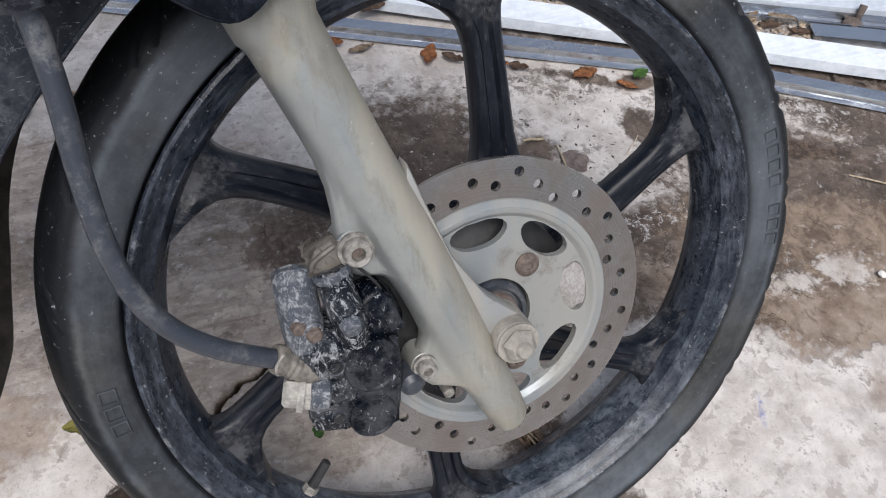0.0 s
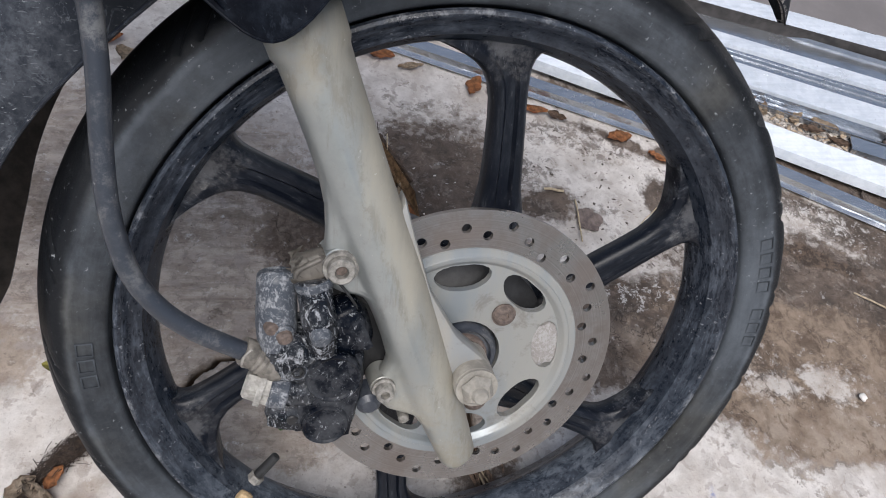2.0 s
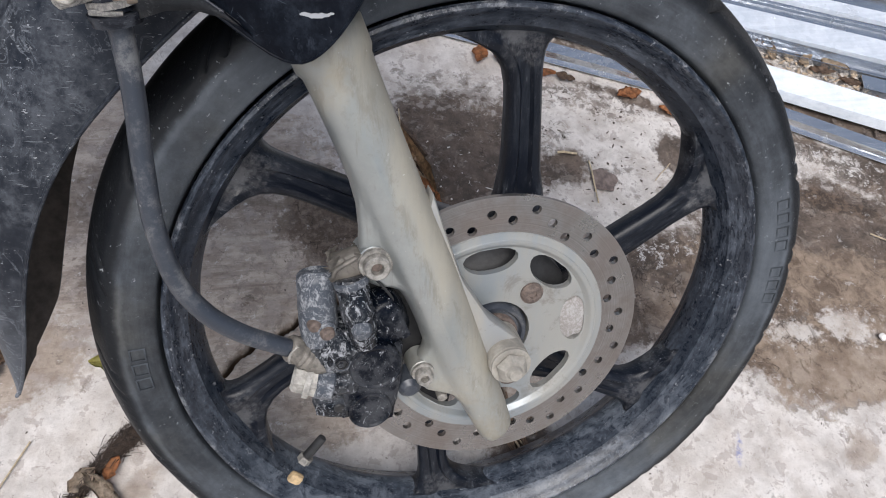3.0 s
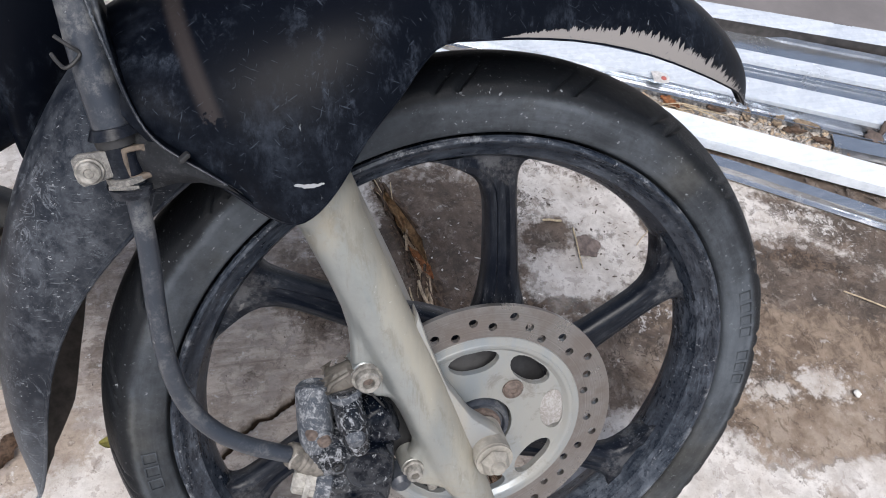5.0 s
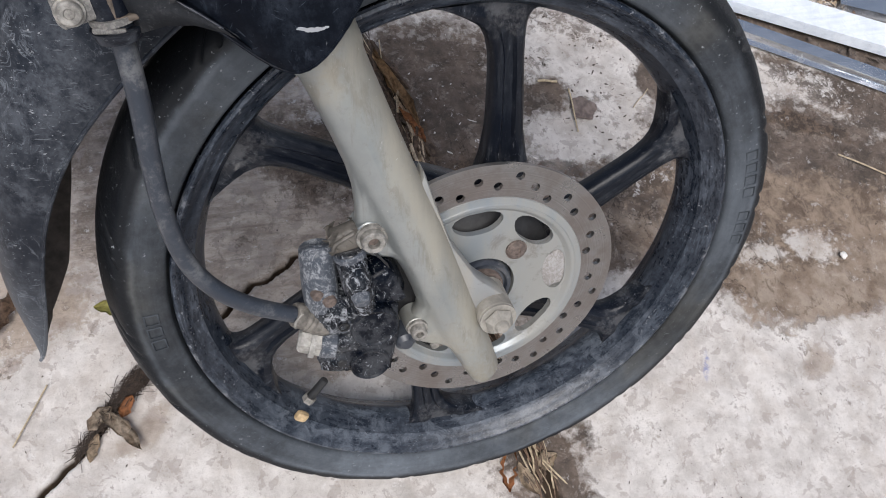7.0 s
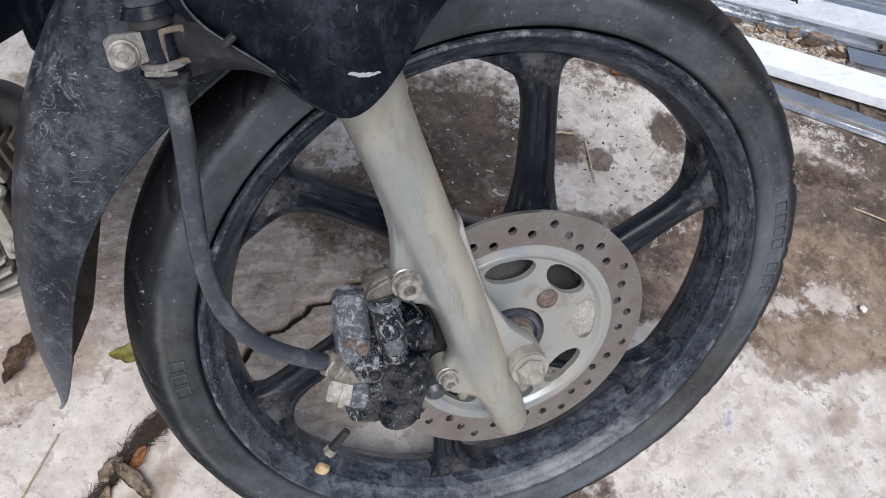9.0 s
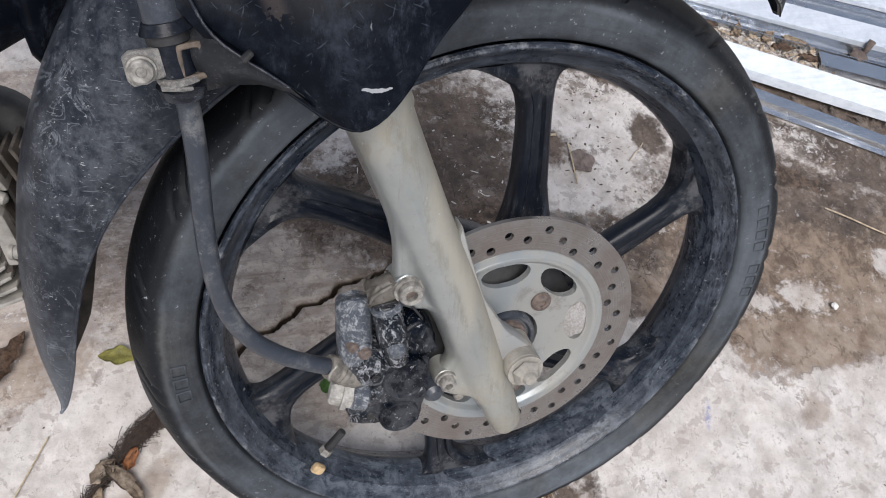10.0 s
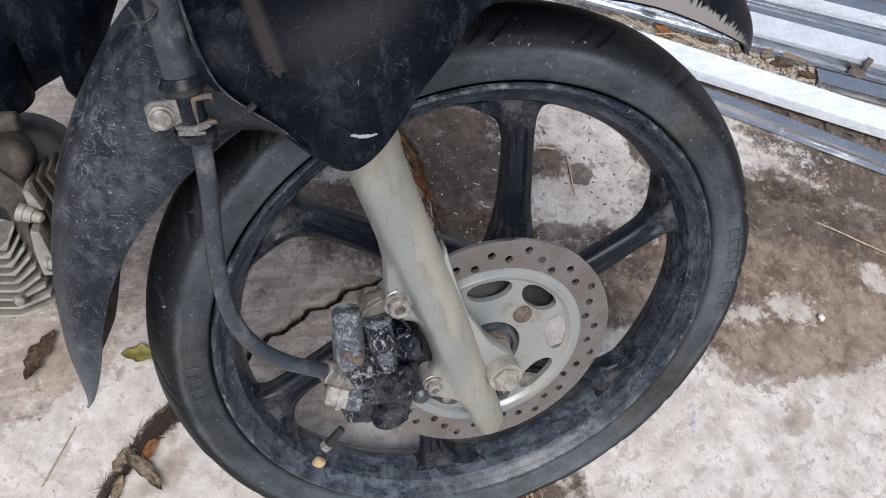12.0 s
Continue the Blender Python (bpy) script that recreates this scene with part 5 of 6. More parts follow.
part("pad_housing", tube(smooth_path([(-0.1250, -0.080, 0.0800), (-0.1250, -0.0805, 0.0790), (-0.1250, -0.081, 0.0750), (-0.1254, -0.084, 0.058), (-0.1254, -0.086, 0.046), (-0.1250, -0.086, 0.034)], 3),
     [0.0034, 0.0068, 0.0094, 0.0107, 0.0113, 0.0117, 0.0119, 0.0121, 0.0119, 0.0123, 0.0121, 0.0123, 0.0121, 0.0120, 0.0118, 0.0114], 24), GRIME, caliper, "upright pad housing grey with dust")
part("slide_boot", tube(smooth_path([(-0.1044, -0.089, 0.0785), (-0.1043, -0.0893, 0.0775), (-0.1040, -0.090, 0.0735), (-0.1024, -0.094, 0.060), (-0.1002, -0.097, 0.046), (-0.0982, -0.097, 0.0335)], 3),
     [0.0040, 0.0076, 0.0095, 0.0102, 0.0104, 0.0097, 0.0103, 0.0104, 0.0099, 0.0102, 0.0103, 0.0094, 0.0098, 0.0090, 0.0086, 0.0076], 24), CALIPER, caliper, "black rubber boot of the slide pin smeared with silver")
part("slide_pin_head", rod((-0.1012, -0.1010, 0.0500), (-0.1003, -0.1085, 0.0475), 0.0066, 18, 0.0056, 0.0016), GRIME, caliper, "pale worn pin head")
collar = revolve([(0.0092, -0.0022), (0.0108, -0.0026), (0.0114, -0.0016), (0.0115, 0.0016), (0.0108, 0.0026), (0.0092, 0.0022)], 32)
bmesh.ops.transform(collar, matrix=pose(-0.1043, -0.0895, 0.0765, 84, -14, 0), verts=collar.verts)
part("pin_collar", collar, GRIME, caliper, "dusty collar round the top of the boot")
strap = plate([(-0.1160, 0.0800), (-0.1172, 0.0870), (-0.1150, 0.0915), (-0.1110, 0.0905), (-0.1060, 0.0935), (-0.0985, 0.0950), (-0.0930, 0.0890), (-0.0950, 0.0810), (-0.1010, 0.0765), (-0.1085, 0.0745), (-0.1140, 0.0755)], [], -0.0895, -0.076)
bmesh.ops.bevel(strap, geom=list(strap.edges), offset=0.0030, segments=3, affect="EDGES", profile=0.5)
part("bracket_arm", strap, ARM, caliper, "dusty arm of the caliper bracket")
part("bracket_rib", tube(smooth_path([(-0.1150, -0.090, 0.0805), (-0.1135, -0.0905, 0.0850), (-0.1080, -0.0905, 0.0885), (-0.1010, -0.0895, 0.0915)], 4), 0.0015, 10), ARM, caliper, "dusty rib on the bracket arm")
part("bracket_nut", rod((-0.0390, -0.0590, -0.0425), (-0.0392, -0.0700, -0.0437), 0.0046, 6, 0.0042, 0.0008), ZINC, caliper, "small pale nut behind the disc")
part("mounting_bracket", block((0.040, 0.008, 0.095), (-0.080, -0.066, 0.040), 0.004, (0, -20, 0)), BLACK, caliper, "dark steel caliper bracket")
part("pad_spring", tube(smooth_path([(-0.0915, -0.088, 0.0770), (-0.0870, -0.089, 0.0720), (-0.0800, -0.088, 0.0610), (-0.0785, -0.087, 0.0560)], 4), 0.0009, 8), BLACK, caliper, "thin dark pad spring")
part("bleed_nipple", rod((-0.1225, -0.092, 0.0470), (-0.1205, -0.1010, 0.0450), 0.0052, 18, 0.0044, 0.0012), RUST, caliper, "rusty bleed nipple")
part("bleed_collar", rod((-0.1230, -0.090, 0.0480), (-0.1215, -0.0970, 0.0460), 0.0070, 18, 0.0066, 0.001), GRIME, caliper)
part("side_nub", rod((-0.1290, -0.093, 0.0515), (-0.1280, -0.0990, 0.0505), 0.0046, 14, 0.0040, 0.001), RUST, caliper, "small rusty pin")
cap((-0.1133, 0.0212), 0.0060, -0.080, -0.0995, "socket_bolt", "small round bolt in the caliper", GRIME)
part("socket", revolve([(0.0, -0.0985), (0.0030, -0.0985), (0.0034, -0.0999), (0.0040, -0.1000), (0.0040, -0.0975), (0.0, -0.0975)], 6, False), BLACK, caliper).matrix_local = pose(-0.1133, 0, 0.0212)
lump((-0.1150, -0.088, 0.0035), (0.030, 0.022, 0.016), 4, CALIPER, "lower_arm", "black arm beside the banjo bolt", (0, 10, 0))
lump((-0.1180, -0.084, -0.0165), (0.028, 0.024, 0.018), 5, CALIPER, "lower_eye", "grimy lower eye of the caliper", (0, 14, 0))
part("eye_hole", rod((-0.1165, -0.092, -0.0160), (-0.1160, -0.0970, -0.0165), 0.0042, 14, 0.0038, 0.0008), BLACK, caliper)
part("pivot_sleeve", rod((-0.0690, -0.074, -0.0105), (-0.0680, -0.0945, -0.0115), 0.0090, 22, 0.0078, 0.0032), HOSE, caliper, "grey rubber pivot sleeve")
part("banjo_bolt", rod((-0.1265, -0.094, 0.0045), (-0.1445, -0.090, 0.0095), 0.0096, 6, 0.0090, 0.0018), BANJO, caliper, "pale hexagonal banjo bolt")
part("banjo_washer", rod((-0.1330, -0.0930, 0.0060), (-0.1365, -0.0922, 0.0070), 0.0112, 24), BANJO, caliper)
part("banjo_collar", rod((-0.1190, -0.0945, 0.0025), (-0.1300, -0.0932, 0.0055), 0.0104, 24, 0.0104, 0.0012), GRIME, caliper, "dusty collar behind the banjo bolt")
part("banjo_fitting", tube(smooth_path([(-0.1235, -0.088, 0.0175), (-0.1310, -0.090, 0.0225), (-0.1365, -0.090, 0.0270), (-0.1425, -0.090, 0.0310)], 4), [0.0090, 0.0096, 0.0096, 0.0090, 0.0094, 0.0084, 0.0092, 0.0084, 0.0092, 0.0082, 0.0088, 0.0080, 0.0078], 18), DUSTY_DARK, caliper, "crimped dusty banjo fitting of the hose")
part("heat_clip", tube(smooth_path([(-0.1440, -0.094, 0.0240), (-0.1455, -0.097, 0.0270), (-0.1440, -0.098, 0.0330), (-0.1395, -0.096, 0.0370)], 4), 0.0011, 8), ZINC, caliper, "thin bent wire clip")

# brake hose and its clamp
hose_path = smooth_path([(-0.139, -0.090, 0.0295), (-0.152, -0.092, 0.0375), (-0.172, -0.094, 0.0505), (-0.190, -0.095, 0.0680), (-0.2030, -0.095, 0.0920), (-0.2090, -0.094, 0.1250),
                         (-0.2095, -0.092, 0.1600), (-0.2080, -0.091, 0.1950), (-0.2085, -0.091, 0.2250), (-0.2110, -0.092, 0.2500), (-0.2165, -0.090, 0.2900), (-0.2200, -0.085, 0.3400), (-0.222, -0.075, 0.42)], 8)
hose = bike("brake_hose", tube(hose_path, 0.0058, 16), HOSE, "grey rubber brake hose curving down to the caliper")
part("hose_ferrule", tube(hose_path[:5], [0.0084, 0.0088, 0.0086, 0.0088, 0.0080], 16), DUSTY_DARK, hose, "crimped metal ferrule")
def hose_at(z):
    """The point of the hose's line at that height."""
    return min(hose_path, key=lambda p: abs(p.z - z))


def ring_on_hose(z0, z1, r0, r1, name, material, label=""):
    steps = 6
    pts = [Vector(hose_at(z0)).lerp(Vector(hose_at(z1)), k / steps) for k in range(steps + 1)]
    radii = [r0 + (r1 - r0) * k / steps for k in range(steps + 1)]
    return part(name, tube([pts[0].lerp(pts[1], -0.05), *pts, pts[-1].lerp(pts[-2], -0.05)], [r0 * 0.8, *radii, r1 * 0.8], 20), material, hose, label)


ring_on_hose(0.2300, 0.2360, 0.0115, 0.0128, "grommet_foot", SPOKE, "flared black foot of the rubber grommet")
ring_on_hose(0.2360, 0.2640, 0.0098, 0.0098, "grommet", SPOKE, "black rubber grommet in the clamp")
ring_on_hose(0.2620, 0.2700, 0.0134, 0.0106, "grommet_head", SPOKE, "flared black head of the rubber grommet")
part("sleeve", tube([hose_at(z) for z in (0.267, 0.29, 0.31, 0.33, 0.36, 0.40)], 0.0098, 16), HOSE, hose, "thick grey sleeve round the upper hose")
ring_on_hose(0.2400, 0.2440, 0.0116, 0.0116, "clamp_band", DIRTY_ZINC, "pale lower band of the clamp")
ring_on_hose(0.2595, 0.2618, 0.0110, 0.0110, "clamp_band", BLACK, "grimy upper band of the clamp")
ear = plate([(-0.0080, -0.0050), (-0.0056, -0.0082), (0.0090, -0.0060), (0.0130, -0.0030), (0.0130, 0.0085), (-0.0040, 0.0092), (-0.0078, 0.0068)], [], -0.0016, 0.0016)
bmesh.ops.bevel(ear, geom=list(ear.edges), offset=0.0008, segments=2, affect="EDGES", profile=0.5)
bmesh.ops.transform(ear, matrix=pose(-0.2262, -0.0985, 0.2478, 0, -6, 4), verts=ear.verts)
part("clamp_ear", ear, DIRTY_ZINC, hose, "flat pale ear of the clamp")
washer = revolve([(0.0, -0.0042), (0.0022, -0.0042), (0.0026, -0.0050), (0.0050, -0.0052), (0.0058, -0.0044), (0.0060, -0.0022), (0.0070, -0.0020), (0.0072, 0.0), (0.0, 0.0)], 28, False)
bmesh.ops.transform(washer, matrix=pose(-0.2268, -0.1000, 0.2478, 0, 0, 4), verts=washer.verts)
part("clamp_bolt", washer, ZINC, hose, "pale round-headed clamp bolt")
edge = plate([(-0.0082, -0.0098), (0.0080, -0.0088), (0.0046, 0.0092), (-0.0078, 0.0088)], [[(-0.0052, -0.0068), (0.0050, -0.0060), (0.0026, 0.0064), (-0.0050, 0.0060)]], -0.0020, 0.0050)
bmesh.ops.bevel(edge, geom=list(edge.edges), offset=0.0006, segments=1, affect="EDGES", profile=0.5)
bmesh.ops.transform(edge, matrix=pose(-0.2025, -0.0985, 0.2503, 0, -4, 6), verts=edge.verts)
part("clamp_bracket", edge, plain("brown_grimed_steel", (0.10, 0.078, 0.06), 0.7, 0.0, 0.5, 200), hose, "rusty brown frame of the clamp bracket")
part("clamp_foot", block((0.0150, 0.006, 0.0030), (-0.2120, -0.0995, 0.2376), 0.0010, (0, 6, 4)), DIRTY_ZINC, hose, "pale bent foot of the clamp")
part("sleeve_seam", tube(smooth_path([(-0.1975, -0.0960, 0.2440), (-0.1992, -0.0970, 0.2680), (-0.2050, -0.0960, 0.2900), (-0.2085, -0.0940, 0.3100), (-0.2120, -0.0900, 0.3400)], 5), 0.0011, 8), HOSE, hose, "grey raised seam beside the sleeve")


# fender: cover round the wheel with a skirt over the fork, and a rear flap
def shell(stations, n=14, deeper=None):
    """Lofts a curved guard. Stations: degrees, crown radius, edge half width, edge radius, fullness."""
    rows = []
    for deg, crown, wide, edge, full in stations:
        pts = []
        for k in range(-n, n + 1):
            u = abs(k) / n
            s = -1 if k < 0 else 1
            y = s * wide * math.sin(u * math.pi / 2) ** full
            low = min(crown - 0.001, edge - (deeper(deg) if deeper and s > 0 else 0.0))
            r = low + (crown - low) * math.cos(u * math.pi / 2) ** 0.8
            pts.append(polar(r, deg, y))
        rows.append(pts)
    return loft(rows)


def smooth_stations(keys, n):
    """Catmull-Rom between the stations."""
    k = [np.array(q, float) for q in keys]
    k = [2 * k[0] - k[1], *k, 2 * k[-1] - k[-2]]
    out = []
    for i in range(1, len(k) - 2):
        for j in range(n):
            t = j / n
            out.append(tuple(0.5 * (2 * k[i] + (k[i + 1] - k[i - 1]) * t + (2 * k[i - 1] - 5 * k[i] + 4 * k[i + 1] - k[i + 2]) * t * t + (3 * k[i] - k[i - 1] - 3 * k[i + 1] + k[i + 2]) * t ** 3)))
    out.append(tuple(k[-2]))
    return out


cover_keys = [(45.4, 0.321, 0.004, 0.319, 0.8), (50, 0.333, 0.022, 0.316, 0.8), (55, 0.341, 0.036, 0.310, 0.8), (62, 0.347, 0.048, 0.304, 0.8), (72, 0.352, 0.057, 0.300, 0.8), (84, 0.357, 0.066, 0.298, 0.8),
              (92, 0.360, 0.078, 0.300, 0.8), (97.4, 0.362, 0.096, 0.305, 0.8), (100.4, 0.364, 0.106, 0.300, 0.8), (104, 0.366, 0.116, 0.288, 0.8), (108.7, 0.370, 0.122, 0.275, 0.8), (113, 0.374, 0.125, 0.261, 0.8),
              (117, 0.377, 0.126, 0.253, 0.8), (120.3, 0.379, 0.124, 0.2525, 0.8), (122.5, 0.381, 0.118, 0.262, 0.8), (124.2, 0.382, 0.112, 0.284, 0.8), (125.5, 0.383, 0.106, 0.305, 0.8), (127, 0.384, 0.100, 0.325, 0.8)]
fender = bike("front_fender", shell(smooth_stations(cover_keys, 4), 14, lambda d: -0.034 * max(0.0, min(1.0, (70 - d) / 16))), FENDER, "scuffed black plastic front fender with a skirt over the fork", angle=80)
mod = fender.modifiers.new("thickness", "SOLIDIFY")
mod.thickness, mod.offset = 0.0028, -1
flap_keys = [(185.0, 0.3300, 0.024, 0.3290, 1.0), (183.5, 0.3305, 0.027, 0.3230, 1.0), (180, 0.3320, 0.033, 0.3150, 1.0), (175, 0.3350, 0.040, 0.3080, 1.0), (168, 0.3390, 0.046, 0.3040, 1.0), (160, 0.3450, 0.050, 0.3020, 1.0),
             (150, 0.3540, 0.054, 0.2980, 1.0), (140, 0.3640, 0.058, 0.2920, 1.0), (132, 0.3720, 0.064, 0.2900, 1.0), (124, 0.3760, 0.075, 0.2920, 1.0), (118, 0.374, 0.085, 0.30, 1.0)]
flap = part("mud_flap", shell(smooth_stations(flap_keys, 4), 14, lambda d: 0.007 * max(0.0, min(1.0, (184.0 - d) / 6)) * max(0.0, min(1.0, (d - 150) / 15))), FLAP, fender, "grey-scuffed black rear flap of the fender", angle=80)
flap.data.materials.append(INNER)
mod = flap.modifiers.new("thickness", "SOLIDIFY")
mod.material_offset = 1
mod.thickness, mod.offset = 0.0026, -1


def edge_line(stations, n):
    return [polar(edge, deg, -wide) for deg, crown, wide, edge, full in smooth_stations(stations, n)]


part("rolled_edge", tube(edge_line(flap_keys, 3), 0.0013, 8), FLAP, fender, "pale rubbed edge of the flap")
part("rolled_edge", tube(edge_line(cover_keys, 3), 0.0007, 8), PLASTIC, fender, "thin rolled edge of the skirt")
# rear rib, clip and bracket arm beside the skirt
part("skirt_rib", tube(smooth_path([(-0.214, -0.094, 0.330), (-0.2078, -0.100, 0.3077), (-0.2010, -0.104, 0.2812), (-0.1930, -0.108, 0.2650), (-0.1800, -0.112, 0.2540), (-0.1700, -0.1145, 0.2472), (-0.1600, -0.1165, 0.2400)], 5), 0.0008, 10), FLAP, fender, "scuffed raised lip of the skirt")
part("clip", block((0.0065, 0.004, 0.0028), (-0.1790, -0.1155, 0.2565), 0.0009, (10, -38, 12)), BLACK, fender, "small broken black plastic clip")
arm = loft([[(-0.2080, -0.092, 0.270), (-0.2080, -0.094, 0.252), (-0.2080, -0.090, 0.231)], [(-0.1970, -0.099, 0.264), (-0.1970, -0.103, 0.250), (-0.1970, -0.098, 0.2345)],
            [(-0.1860, -0.106, 0.2590), (-0.1860, -0.108, 0.2490), (-0.1860, -0.103, 0.2385)], [(-0.1730, -0.111, 0.2490), (-0.1730, -0.112, 0.2445), (-0.1730, -0.108, 0.2395)],
            [(-0.1600, -0.115, 0.2405), (-0.1600, -0.115, 0.2385), (-0.1600, -0.113, 0.2365)], [(-0.1480, -0.116, 0.2310), (-0.1480, -0.116, 0.2300), (-0.1480, -0.115, 0.2290)]])
bmesh.ops.solidify(arm, geom=list(arm.faces), thickness=0.003)
part("bracket_arm", arm, DUSTY_ARM, fender, "dusty web between the clamp and the skirt", angle=60)
# the moulding that joins the skirt's lip to the flap
lip = smooth_path([(-0.222, -0.088, 0.360), (-0.214, -0.094, 0.330), (-0.2078, -0.100, 0.3077), (-0.2010, -0.104, 0.2812), (-0.1930, -0.108, 0.2650), (-0.1800, -0.112, 0.2540), (-0.1632, -0.116, 0.2425), (-0.1483, -0.118, 0.2290)], 4)
joint = loft([[p, p + Vector((-0.004, 0.025, 0.012)), p + Vector((-0.010, 0.055, 0.022)), p + Vector((-0.014, 0.085, 0.026))] for p in lip])
bmesh.ops.solidify(joint, geom=list(joint.faces), thickness=0.002)
part("inner_wall", joint, PLASTIC, fender, "black moulding between skirt and flap", angle=60)
roof = loft([[Vector(p), Vector(p) + Vector((0.0, 0.030, 0.016)), Vector(p) + Vector((0.0, 0.060, 0.030))] for p in ((-0.2080, -0.094, 0.252), (-0.1970, -0.103, 0.250), (-0.1860, -0.108, 0.249), (-0.1730, -0.111, 0.2445))])
bmesh.ops.solidify(roof, geom=list(roof.faces), thickness=0.002)
part("inner_wall", roof, PLASTIC, fender, "black moulding behind the dusty web", angle=60)
tie = tube(smooth_path([(-0.233, -0.096, 0.306), (-0.230, -0.099, 0.302), (-0.227, -0.101, 0.300), (-0.223, -0.1005, 0.302), (-0.220, -0.098, 0.306), (-0.224, -0.099, 0.310), (-0.230, -0.096, 0.314)], 5), 0.0010, 8)
part("wire_tie", tie, BLACK, hose, "twisted black wire tie")


# leg shield and engine behind the wheel
def guard_panel(points, y, bulge):
    """A moulded panel across the y axis, full in the middle, with a rolled edge."""
    cx = sum(p[0] for p in points) / len(points)
    cz = sum(p[1] for p in points) / len(points)
    rings = []
    for f, dy in ((1.0, 0.006), (1.0, 0.0), (0.97, -0.004), (0.85, -0.35 * bulge - 0.004), (0.6, -0.75 * bulge - 0.004), (0.3, -0.95 * bulge - 0.004), (0.05, -bulge - 0.004)):
        rings.append([(cx + (x - cx) * f, y + dy, cz + (z - cz) * f) for x, z in points])
    return loft(rings, True, True)


# its upper, forward part is unseen, added to block sky over the skirt
shield = bike("leg_shield", guard_panel([(-0.348, 0.192), (-0.334, 0.198), (-0.319, 0.209), (-0.303, 0.2175), (-0.3015, 0.206), (-0.294, 0.196), (-0.27, 0.24), (-0.235, 0.31), (-0.20, 0.42), (-0.12, 0.47), (-0.04, 0.55), (-0.06, 0.72), (-0.30, 0.80), (-0.52, 0.70), (-0.52, 0.30), (-0.45, 0.20)], 0.055, 0.03), PLASTIC, "glossy black plastic leg shield", angle=60)


engine = bike("engine", block((0.110, 0.080, 0.110), (-0.420, 0.100, 0.115), 0.008), ENGINE_DARK, "dusty cast aluminium engine with cooling fins")


def cast_plate(name, outline, y0, y1, material, label, bevel=0.0012):
    bm = plate(outline, [], y0, y1)
    bmesh.ops.bevel(bm, geom=list(bm.edges), offset=bevel, segments=2, affect="EDGES", profile=0.5)
    return part(name, bm, material, engine, label)


# cylinder fins: level on the outside, bent up to the joint with the head
for k in range(9):
    kx, kz = -0.3625 - 0.0005 * k * (k > 5), 0.1000 - 0.0079 * k
    ex, ez = -0.3525 + 0.00140 * k, 0.1185 - 0.0094 * k
    t = 0.0013
    cast_plate("fin", [(-0.430, kz + 0.010 + t), (kx - 0.0006, kz + t), (ex, ez + t * 1.6), (ex + 0.0006, ez - t * 0.6), (kx + 0.0006, kz - t), (-0.430, kz + 0.010 - t)], 0.020, 0.060, ENGINE, "", 0.0006)
cast_plate("head_gasket", [(-0.385, 0.188), (-0.362, 0.176), (-0.3395, 0.1450), (-0.3450, 0.1094), (-0.3420, 0.0735), (-0.3430, 0.0590), (-0.3475, 0.0600), (-0.3556, 0.1300), (-0.395, 0.170)], 0.026, 0.062, ENGINE_DARK, "brown-grimed joint of cylinder and head")
cast_plate("head_plate", [(-0.3425, 0.1145), (-0.3363, 0.1133), (-0.3322, 0.0872), (-0.3365, 0.0863), (-0.3370, 0.0767), (-0.3315, 0.0755), (-0.3315, 0.0735), (-0.3422, 0.0735), (-0.3440, 0.0950)], 0.018, 0.050, ENGINE, "pale cast boss between the head bolts")
cast_plate("head_plate", [(-0.3400, 0.1470), (-0.3358, 0.1470), (-0.3290, 0.1295), (-0.3390, 0.1300)], 0.020, 0.050, ENGINE, "pale cast corner of the head")
for x0, z0, x1, z1 in ((-0.3355, 0.1490, -0.3270, 0.1060), (-0.3304, 0.1520, -0.3205, 0.1200), (-0.3234, 0.1545, -0.3140, 0.1300), (-0.3170, 0.1560, -0.3090, 0.1400), (-0.3375, 0.1130, -0.3290, 0.0850), (-0.3270, 0.1130, -0.3200, 0.0900)):
    cast_plate("head_fin", [(x0 - 0.0012, z0), (x0 + 0.0016, z0 + 0.0006), (x1 + 0.0020, z1), (x1 - 0.0008, z1 - 0.0006)], 0.028, 0.075, ENGINE_DARK, "", 0.0006)


def domed_nut(a, b, r):
    a, b = Vector(a), Vector(b)
    d = b - a
    bm = tube([a, a + d * 0.02, a + d * 0.26, a + d * 0.28, a + d * 0.30, a + d * 0.58, a + d * 0.60, a + d * 0.90, b], [r * 0.9, r * 1.12, r * 1.12, r * 0.98, r, r * 0.98, r * 0.80, r * 0.66, r * 0.25], 20)
    return part("head_bolt", bm, ENGINE, engine, "pale domed head bolt")


domed_nut((-0.3460, 0.018, 0.1322), (-0.3290, 0.014, 0.1262), 0.0060)
domed_nut((-0.3385, 0.018, 0.0850), (-0.3265, 0.015, 0.0845), 0.0050)
part("fin_bolt", rod((-0.3640, 0.018, 0.0560), (-0.3620, 0.012, 0.0555), 0.0042, 16, 0.0036, 0.001), ENGINE, engine, "small pale bolt head")


def disc_cover(at, r, depth, name, material, label):
    prof = [(0.0, -depth), (r * 0.45, -depth * 0.96), (r * 0.80, -depth * 0.74), (r * 0.93, -depth * 0.45), (r, 0.0), (r, 0.02), (0.0, 0.02)]
    bm = revolve(prof, 40, False)
    bmesh.ops.transform(bm, matrix=pose(*at, -8, 0, 6), verts=bm.verts)
    return part(name, bm, material, engine, label)


